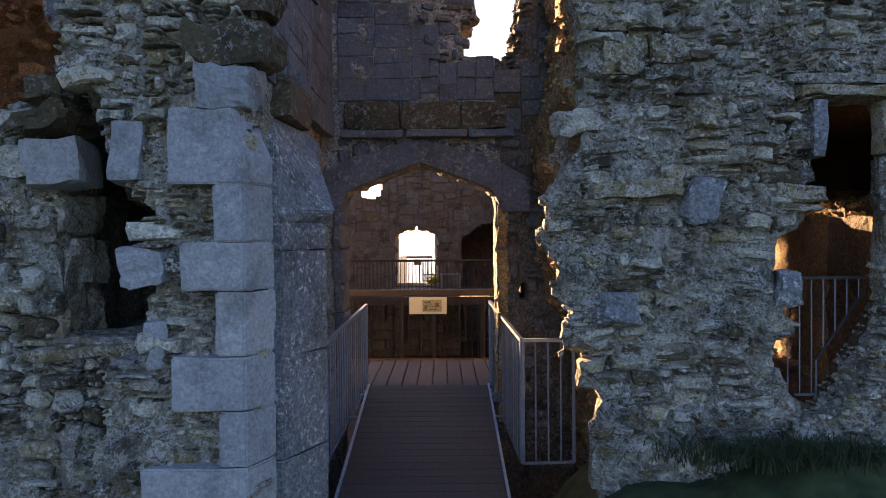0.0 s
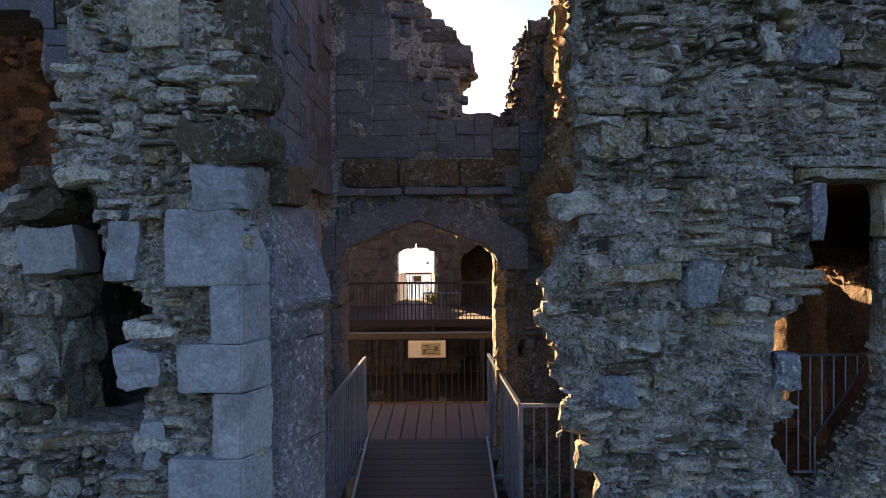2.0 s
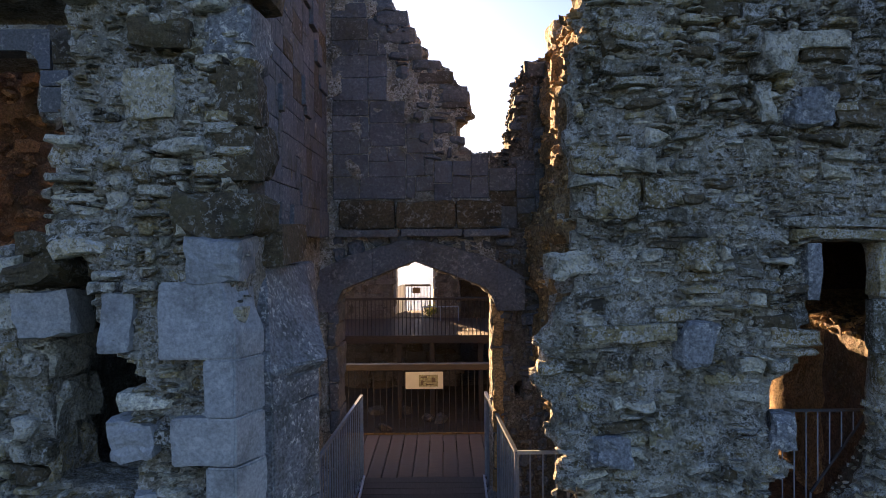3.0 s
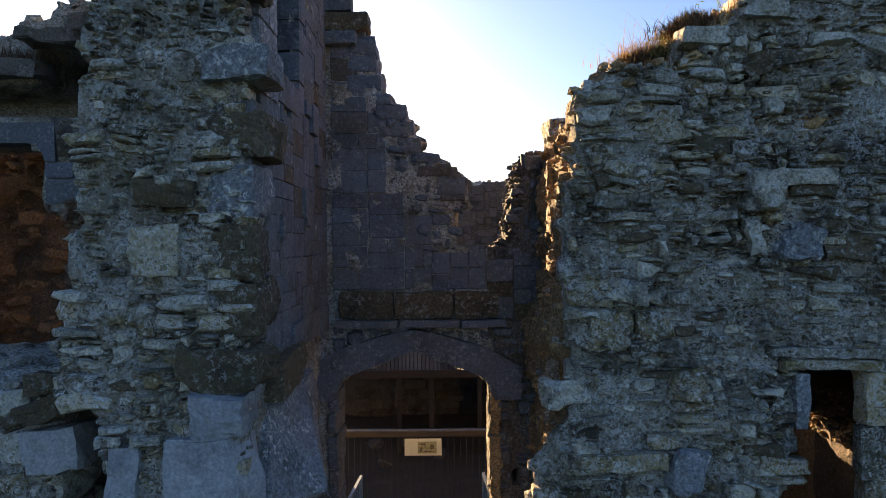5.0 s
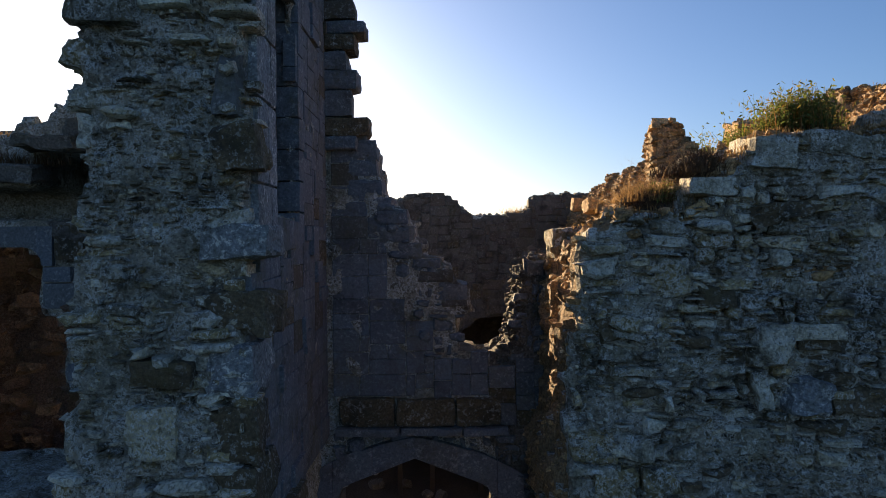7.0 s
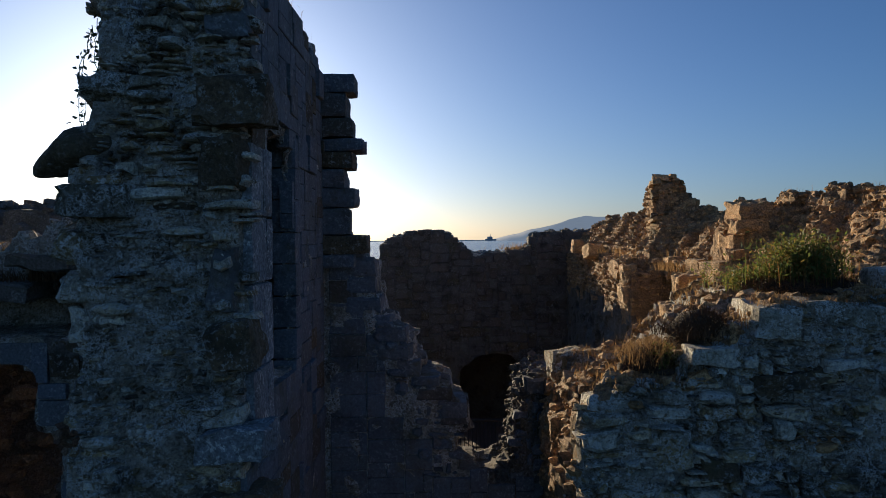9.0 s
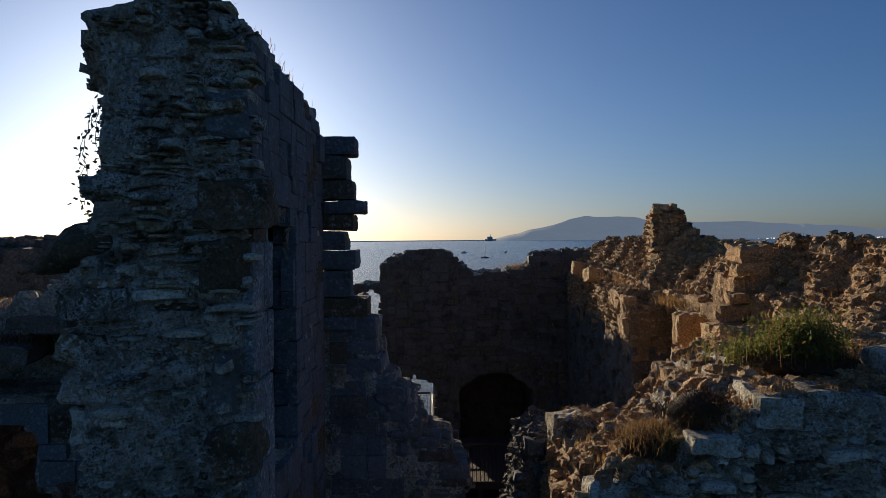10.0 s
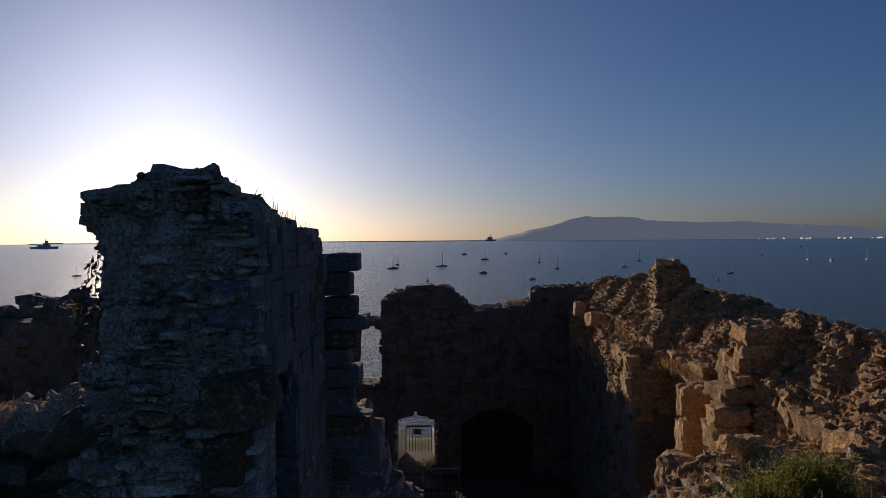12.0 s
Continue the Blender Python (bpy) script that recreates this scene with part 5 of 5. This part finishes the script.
# Added white boards make up the bright splayed sides of the opening.
for x0, x1 in ((-1.86, -1.54), (-0.2, -0.46)):
    for k in range(7):
        fa, fb = k / 7 + 0.01, (k + 1) / 7 - 0.01
        xa, xb, ya, yb = x0 + (x1 - x0) * fa, x0 + (x1 - x0) * fb, 28.66 + 1.4 * fa, 28.66 + 1.4 * fb
        bm = bmesh.new()
        ring = [bm.verts.new((px_, py_, z_)) for z_ in (0.09, 1.2) for px_, py_ in ((xa, ya), (xb, yb), (xb + 0.02, yb), (xa + 0.02, ya))]
        for q in ((0, 1, 5, 4), (1, 2, 6, 5), (2, 3, 7, 6), (3, 0, 4, 7), (4, 5, 6, 7), (3, 2, 1, 0)):
            bm.faces.new([ring[i] for i in q])
        bmesh.ops.recalc_face_normals(bm, faces=bm.faces)
        part("side_board", bm, m_white, view_rail, "white board added for the opening's bright side").location = -view_rail.location

# stair railing in the doorway on the right
stair = thing("stair_railing", "steel stair railing with upright bars in the side doorway", "railing", (3.1, 6.42, 0.5))
bar("handrail", (3.0, 6.42, 1.53), (3.9, 6.42, 1.53), 0.016, m_iron, stair, True)
bar("bottom_rail", (3.31, 6.42, 0.8), (3.82, 6.42, 1.52), 0.014, m_iron, stair, True)
bar("post", (3.31, 6.42, 0.34), (3.31, 6.42, 0.81), 0.01, m_steel, stair, True)
bar("bottom_rail", (3.12, 6.42, 0.49), (3.32, 6.42, 0.49), 0.014, m_steel, stair, True)
for k in range(7):
    x = 3.06 + k * 0.105
    low = 0.49 if x < 3.32 else 0.8 + (x - 3.31) * 1.41
    bar("baluster", (x, 6.42, min(low, 1.5)), (x, 6.42, 1.53), 0.006, m_steel, stair)

# pale stones on the courtyard floor
rng = np.random.default_rng(9)
for x, y in ((-2.1, 23.0), (-1.13, 23.0), (-1.66, 20.9), (-0.44, 22.1), (-0.05, 21.8)):
    v, f = lump(rng, rng.uniform(0.36, 0.5), True)
    ob = new("fallen_stone", mesh_from("fallen_stone", v, f, m_far))
    ob.location = (x, y, -2.4)
    tagged(ob, "brown-grey fallen stone lying on the courtyard floor", "stone", "fallen stones")

# ---------------------------------------------------------------- plants
def blades(name, label, at, spread, count, height, mat, seed, category="grass", lean=0.35, leaf=0.0, width=0.006):
    """Thin bent blades or stems, with small leaves where leaf is above nought."""
    rng = np.random.default_rng(seed)
    v, f = [], []
    for _ in range(count):
        r = rng.normal(0, 1, 2) * np.array(spread) * 0.5
        h = height * rng.uniform(0.4, 1.0)
        d = rng.normal(0, lean, 2) * h
        side = rng.normal(0, 1, 2)
        side = side / (np.hypot(*side) + 1e-6) * width
        k = len(v)
        for t in (0, 0.4, 0.75, 1.0):
            p = np.array([r[0] + d[0] * t * t, r[1] + d[1] * t * t, h * t - 0.12 * h * t * t * (abs(d[0]) + abs(d[1])) / (h + 1e-6)])
            w = side * (1 - 0.85 * t)
            v += [(p[0] - w[0], p[1] - w[1], p[2]), (p[0] + w[0], p[1] + w[1], p[2])]
            if leaf and t > 0.1:
                for _k in range(4):
                    c = p * (1, 1, rng.uniform(0.6, 1.0)) + rng.normal(0, 0.035, 3)
                    a, b = rng.normal(0, 1, 3), rng.normal(0, 1, 3)
                    a = a / np.linalg.norm(a) * leaf * rng.uniform(0.6, 1.3)
                    b = b / np.linalg.norm(b) * leaf * 0.45
                    m = len(v)
                    v += [tuple(c - a), tuple(c + b), tuple(c + a), tuple(c - b)]
                    f.append((m, m + 1, m + 2, m + 3))
        idx = []
        j = k
        for t in (0, 0.4, 0.75, 1.0):
            idx.append(j)
            j += 2 + (16 if leaf and t > 0.1 else 0)
        for a, b in zip(idx, idx[1:]):
            f.append((a, a + 1, b + 1, b))
    ob = new(name, mesh_from(name, v, f, mat))
    ob.location = at
    return tagged(ob, label, category, kind="stuff")


def grass_on(name, label, v, quads, want, count, height, seed, mat):
    """Short dry blades rooted on the upper faces of a mass, in patches."""
    rng = np.random.default_rng(seed)
    c = v[quads].mean(1)
    nrm = np.cross(v[quads[:, 2]] - v[quads[:, 0]], v[quads[:, 3]] - v[quads[:, 1]])
    nrm /= np.linalg.norm(nrm, axis=1)[:, None] + 1e-9
    ok = np.nonzero(want(*c.T, nrm) & (nrm[:, 2] > 0.35) & (vnoise(*c.T, 1.3, seed) > 0.05))[0]
    vs, fs = [], []
    for i in rng.choice(ok, count):
        p = c[i] + rng.normal(0, 0.05, 3) * (1, 1, 0)
        h = height * rng.uniform(0.3, 1.0)
        d = rng.normal(0, 0.45 * h, 2)
        sd = rng.normal(0, 1, 2)
        sd = sd / (np.hypot(*sd) + 1e-6) * 0.0035
        k = len(vs)
        vs += [(p[0] - sd[0], p[1] - sd[1], p[2] - 0.02), (p[0] + sd[0], p[1] + sd[1], p[2] - 0.02),
               (p[0] + d[0] * 0.4 + sd[0] * 0.7, p[1] + d[1] * 0.4 + sd[1] * 0.7, p[2] + h * 0.6), (p[0] + d[0] * 0.4 - sd[0] * 0.7, p[1] + d[1] * 0.4 - sd[1] * 0.7, p[2] + h * 0.6),
               (p[0] + d[0], p[1] + d[1], p[2] + h)]
        fs += [(k, k + 1, k + 2, k + 3), (k + 3, k + 2, k + 4)]
    return tagged(new(name, mesh_from(name, vs, fs, mat)), label, "grass", kind="stuff")


grass_on("dry_grass", "short dry grass on the entrance wall top", rv, rq, lambda x, y, z, n: (z > 5.3) & (x < 5.5) & (x > 1.5), 5000, 0.08, 21, m_straw)
grass_on("dry_grass", "short dry grass on the rubble ridge", ev, eq, lambda x, y, z, n: (z > 5.6) & (y < 24), 7000, 0.13, 22, m_straw)


grass_on("dry_grass", "thin dry grass on top of the tall pier", pv, pq, lambda x, y, z, n: (z > 8.8) & (y > 5.8), 500, 0.1, 23, m_straw)


def mound(label, at, size, seed):
    rng = np.random.default_rng(seed)
    v = ICO2_V * np.array(size)
    v = v * (1 + 0.3 * vnoise(*(ICO2_V + seed).T, 2.0, seed)[:, None] + 0.15 * vnoise(*(ICO2_V + seed).T, 6.0, seed)[:, None])
    ob = new("soil_mound", mesh_from("soil_mound", v, ICO2_F, m_soil, True))
    ob.location = at
    vs, fs = [], []
    for _ in range(3500):
        q = rng.normal(0, 1, 3)
        q = q / np.linalg.norm(q)
        q[2] = abs(q[2])
        p, h = q * np.array(size) * 1.02, rng.uniform(0.02, 0.06)
        e = p + q * h * 0.6 + np.array([0, 0, 0.5 * h]) + rng.normal(0, 0.6 * h, 3)
        sd = np.cross(q, rng.normal(0, 1, 3))
        sd = sd / (np.linalg.norm(sd) + 1e-6) * 0.004
        k = len(vs)
        vs += [p - sd, p + sd, e]
        fs.append((k, k + 1, k + 2))
    part("dead_grass", mesh_from("dead_grass", vs, fs, m_dead), m_dead, ob, "short dead brown grass", "stuff")
    return tagged(ob, label, "soil")


mound("dark mossy soil mound on the wall top", (2.38, 6.5, 5.86), (0.27, 0.32, 0.29), 1)
mound("low dark soil bank under dry grass on the wall top", (2.0, 6.5, 5.68), (0.32, 0.3, 0.15), 5)
mound("dark mossy soil mound under green weeds", (3.55, 7.0, 6.32), (0.55, 0.36, 0.1), 2)
blades("dry_grass", "orange-brown dry grass tuft on the wall top", (2.02, 6.52, 5.74), (0.34, 0.34), 1600, 0.22, m_straw, 3, lean=0.6, width=0.003)
blades("dry_grass", "dark brown withered grass over the soil mound", (2.35, 6.45, 5.98), (0.28, 0.3), 1300, 0.15, m_dead, 13, lean=0.7, width=0.005)
blades("dry_grass", "tall thin dry grass stalks on the wall top", (1.85, 6.4, 5.78), (0.2, 0.2), 14, 0.5, m_straw, 4, lean=0.6, width=0.003)
blades("weed_bush", "small green weed among the dry grass on the wall top", (2.0, 6.3, 5.72), (0.1, 0.1), 40, 0.2, m_leaf, 26, "weeds", 0.3, 0.016)
blades("weed_bush", "green and yellow leafy weeds growing from the wall top", (3.52, 7.0, 6.36), (0.32, 0.28), 430, 0.54, m_leaf, 6, "weeds", 0.24, 0.026)
blades("dry_grass", "yellow-orange dry stalks among the green weeds", (3.58, 7.0, 6.36), (0.5, 0.32), 130, 0.5, m_rust, 7, lean=0.16, width=0.004)
blades("weed_bush", "low green weed on the wall top beside the coping", (3.2, 7.3, 6.3), (0.3, 0.3), 160, 0.28, m_leaf, 27, "weeds", 0.3, 0.02)
blades("dry_grass", "orange dry grass on the far wall ledge", (5.0, 15.6, 6.12), (0.28, 0.8), 420, 0.26, m_straw, 8)
blades("dry_grass", "orange dry grass on the left wall ledge", (-5.6, 9.4, 6.72), (1.6, 0.5), 1500, 0.13, m_straw, 9)
blades("dry_grass", "brown dry grass along the broken cornice", (-5.4, 8.75, 6.36), (1.0, 0.25), 900, 0.2, m_dead, 19)
blades("dry_grass", "tall dry stalks on the west wall top", (-8.2, 14.6, 7.35), (1.0, 0.6), 60, 0.5, m_straw, 14, lean=0.3, width=0.004)
blades("grass_tuft", "dark green grass on the bank at the wall foot", (2.65, 5.5, 0.2), (0.8, 0.3), 2600, 0.16, m_ivy, 21, lean=0.5)
blades("dry_grass", "dry grass on the far wall", (3.1, 27.8, 6.4), (0.9, 0.5), 250, 0.35, m_straw, 10)
blades("dry_grass", "dry grass tufts along the rubble ridge", (5.2, 20, 6.4), (0.8, 5), 500, 0.25, m_straw, 11)


def vine(at, drop, seed):
    rng = np.random.default_rng(seed)
    ob = thing("ivy_vine", "thin hanging ivy against the sky on the pier", "ivy", at)
    for s in range(6):
        p = Vector((rng.normal(0.03, 0.05), rng.normal(0, 0.05), rng.normal(0, 0.08)))
        v, f = [], []
        stem = [p.copy()]
        for k in range(14):
            p = p + Vector((rng.normal(-0.008 if k < 6 else 0.004, 0.018), rng.normal(0, 0.02), -drop / 14 * rng.uniform(0.6, 1.2)))
            stem.append(p.copy())
            for _ in range(3):
                c = p + Vector(rng.normal(0, 0.03, 3))
                a, b = Vector(rng.normal(0, 1, 3)).normalized() * 0.026, Vector(rng.normal(0, 1, 3)).normalized() * 0.018
                m = len(v)
                v += [c - a, c - a * 0.2 + b, c + a, c - a * 0.2 - b]
                f.append((m, m + 1, m + 2, m + 3))
        for a, b in zip(stem, stem[1:]):
            m = len(v)
            v += [a + Vector((-0.004, 0, 0)), a + Vector((0.004, 0, 0)), b + Vector((0.004, 0, 0)), b + Vector((-0.004, 0, 0))]
            f.append((m, m + 1, m + 2, m + 3))
        part("strand", mesh_from("strand", v, f, m_ivy), m_ivy, ob, "", "stuff")


vine((-3.04, 6.75, 8.8), 1.05, 5)

blades("weed_bush", "small green weed by the far doorway", (-0.42, 27.4, 0.12), (0.2, 0.2), 40, 0.7, m_leaf, 16, "weeds", 0.2, 0.05)

# ---------------------------------------------------------------- boats, ships and the far island
def hull_mesh(name, length, beam, height, mat):
    v, f = [], []
    xs = np.linspace(-0.5, 0.5, 9)
    for x in xs:
        w = beam / 2 * (1 - max(0, (x - 0.05) / 0.45) ** 2.2) * (0.82 + 0.18 * min(1, (x + 0.5) / 0.3))
        sheer = height * (1 + 0.25 * max(0, x * 2) ** 2)
        v += [(x * length, -w, sheer), (x * length * 0.94, -w * 0.75, 0), (x * length * 0.9, 0, -0.3), (x * length * 0.94, w * 0.75, 0), (x * length, w, sheer)]
    for i in range(8):
        for j in range(4):
            f.append((i * 5 + j, (i + 1) * 5 + j, (i + 1) * 5 + j + 1, i * 5 + j + 1))
        f.append((i * 5 + 4, (i + 1) * 5 + 4, (i + 1) * 5, i * 5))
    f += [(0, 1, 2, 3, 4), (44, 43, 42, 41, 40)]
    return mesh_from(name, v, f, mat, False)


def sailboat(label, mat, length=8.5, mast=11.0):
    ob = thing("sailing_boat", label, "boat", (0, 0, -6), "moored boats")
    part("hull", hull_mesh("hull", length, length * 0.3, 0.9, mat), mat, ob)
    part("cabin", box_mesh("cabin", (length * 0.35, length * 0.17, 0.5), m_white, 0.12), m_white, ob).location = (0.2, 0, 1.15)
    pole = bar("mast", (0.4, 0, -5.2), (0.4, 0, -6 + mast), 0.15, m_alloy, ob)
    bar("boom", (0.4, 0, -6 + 2.0), (-length * 0.38, 0, -6 + 2.0), 0.13, m_navy, pole)
    bar("stay", (0.4, 0, -6 + mast), (length * 0.5, 0, -6 + 1.1), 0.012, m_alloy, pole)
    bar("stay", (0.4, 0, -6 + mast), (-length * 0.48, 0, -6 + 1.0), 0.012, m_alloy, pole)
    return ob


def motorboat(label, mat, length=6.0):
    ob = thing("motor_boat", label, "boat", (0, 0, -6), "moored boats")
    part("hull", hull_mesh("hull", length, length * 0.34, 0.9, mat), mat, ob)
    part("wheelhouse", box_mesh("wheelhouse", (length * 0.3, length * 0.22, 1.1), m_white, 0.1), m_white, ob).location = (0.1, 0, 1.4)
    part("windscreen", box_mesh("windscreen", (0.06, length * 0.2, 0.4), m_navy, 0.02), m_navy, ob).location = (length * 0.15 + 0.12, 0, 1.6)
    return ob


def at_sea(px, drop):
    """Plan place on the water for a bearing (tangent) and a fall below the level line, seen from the walk's end."""
    d = 14.9 / drop
    return px * d, d + 0.25


sail_white = sailboat("white sailing boat at its mooring", m_white)
sail_dark = sailboat("dark-hulled sailing boat at its mooring", m_navy)
motor_white = motorboat("small white motor boat at its mooring", m_white)
motor_green = motorboat("green open motor boat at its mooring", m_green)
SAIL = [(696, 476, 1, 30), (704, 469, 1, 70), (782, 472, 0, 20), (757, 498, 1, 80), (858, 460, 1, 10), (954, 465, 1, 75), (986, 476, 1, 60), (1347, 452, 0, 60), (1429, 460, 0, 80), (1533, 460, 0, 70), (1291, 484, 1, 5), (136, 489, 1, 10), (1131, 462, 0, 50)]
MOTOR = [(821, 451, 0, 10), (895, 450, 0, 70), (855, 484, 1, 5), (941, 495, 0, 5), (1104, 473, 0, 10), (1122, 488, 0, 80), (1148, 492, 0, 80), (1270, 495, 0, 70), (1470, 462, 0, 80), (1416, 437, 0, 40)]
used = set()
for rows, kinds in ((SAIL, (sail_white, sail_dark)), (MOTOR, (motor_white, motor_green))):
    for px, py, kind, turn in rows:
        x, y = at_sea((px - 784) / 1277, (py - 423) / 1277 + (px - 784) / 1277 * 0.0079)
        src = kinds[kind]
        m = pose(x, y, -6, 0, 0, turn) @ Matrix.Scale(min(1.0, max(0.5, y / 520)), 4)
        if src in used:
            copy_thing(src, m)
        else:
            src.matrix_basis = m
            used.add(src)

warship = thing("warship", "grey naval ship lying at anchor far out", "ship", (-860, 1560, -6))
part("hull", hull_mesh("hull", 62, 9, 4.5, m_warship), m_warship, warship)
for k, (x, z, sx, sz) in enumerate([(0, 6.2, 26, 3.4), (4, 9.2, 12, 3), (6, 12, 6, 2.6), (-12, 7, 8, 3)]):
    part("superstructure", box_mesh("superstructure", (sx, 6, sz), m_warship, 0.4), m_warship, warship).location = (x, 0, z)
bar("mast", (-857, 1560, 6), (-857, 1560, 16), 0.6, m_warship, warship)
cargo = thing("cargo_ship", "hazy cargo ship on the horizon", "ship", (-2400, 4450, -6))
part("hull", hull_mesh("hull", 120, 18, 8, m_warship), m_warship, cargo)
part("bridge", box_mesh("bridge", (14, 14, 20), m_warship, 0.5), m_warship, cargo).location = (-40, 0, 14)

fort = thing("harbour_fort", "hazy round fort on the harbour breakwater", "fort", (287, 4380, -6))
part("base", box_mesh("base", (70, 40, 10), m_warship, 2), m_warship, fort).location = (0, 0, 5)
part("drum", box_mesh("drum", (34, 30, 16), m_warship, 5), m_warship, fort).location = (-4, 0, 17)
bar("mast", (287, 4380, 16), (287, 4380, 34), 1.2, m_warship, fort)

m_isle, nt, n_, l_, bsdf = nodes_of("far land glowing for haze")
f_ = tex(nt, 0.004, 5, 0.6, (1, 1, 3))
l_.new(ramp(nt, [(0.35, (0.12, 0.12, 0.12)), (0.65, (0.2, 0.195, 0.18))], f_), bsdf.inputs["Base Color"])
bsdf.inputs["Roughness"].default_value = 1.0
# Even glow stands for the haze between here and the island.
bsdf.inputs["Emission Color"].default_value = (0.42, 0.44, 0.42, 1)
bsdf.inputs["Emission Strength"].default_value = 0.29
ISLE = top([880, 905, 940, 980, 1010, 1045, 1135, 1150, 1250, 1340, 1400, 1540, 1562, 1700, 2200], [0, 6, 14, 22, 32, 38, 36, 31, 26, 27, 23, 16, 12, 8, 0])


def build_isle():
    v, f = [], []
    cols, rows = 220, 7
    for i in range(cols + 1):
        px = 880 + (2200 - 880) * i / cols
        t = (px - 784) / 1277
        h = max(0.0, float(ISLE(px))) / 1277 * 4600 + 4 * float(vnoise(px * 0.05, 0, 0, 1, 5)) * (px > 905)
        for j in range(rows):
            s = j / (rows - 1)
            d = 4350 + 250 * s + 40 * float(vnoise(px * 0.02, s * 3, 0, 1, 6))
            v.append((t * 4500 * d / 4600, d, -6 + (h + 14) * (1 - (1 - s) ** 1.8) * (0.93 + 0.07 * float(vnoise(px * 0.03, s * 2, 1, 1, 7)) if s < 1 else 1.0)))
    for i in range(cols):
        for j in range(rows - 1):
            a = i * rows + j
            f.append((a, a + rows, a + rows + 1, a + 1))
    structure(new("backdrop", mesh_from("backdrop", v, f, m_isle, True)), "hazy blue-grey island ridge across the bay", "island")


build_isle()
town = thing("waterfront_buildings", "tiny white waterfront buildings under the island", "buildings", (1700, 3650, -6), kind="stuff")
rng = np.random.default_rng(4)
v, f, k = [], [], 0
for px in list(1337 + 51 * rng.random(6)) + list(1412 + 24 * rng.random(4)) + list(1472 + 22 * rng.random(3)) + list(rng.uniform(1290, 1560, 5)):
    w, h = rng.uniform(2, 5), rng.uniform(3, 8)
    x = (px - 784) / 1277 * 3660 - 1700
    deep = rng.uniform(6, 26)
    for sx in (-1, 1):
        for sy in (-1, 1):
            for sz in (0, 1):
                v.append((x + sx * w / 2 + sy * deep * 0.2, sy * deep, 1 + sz * h))
    f += [tuple(k + i for i in q) for q in ((0, 1, 3, 2), (4, 6, 7, 5), (0, 4, 5, 1), (2, 3, 7, 6), (1, 5, 7, 3))]
    k += 8
part("house_fronts", mesh_from("house_fronts", v, f, m_white), m_white, town, kind="stuff")

breakwater = thing("breakwater", "low dark breakwater line across the far bay", "breakwater", (-1100, 4450, -6))
part("mole", box_mesh("mole", (2900, 14, 6), m_warship, 2), m_warship, breakwater).location = (0, 0, 2)
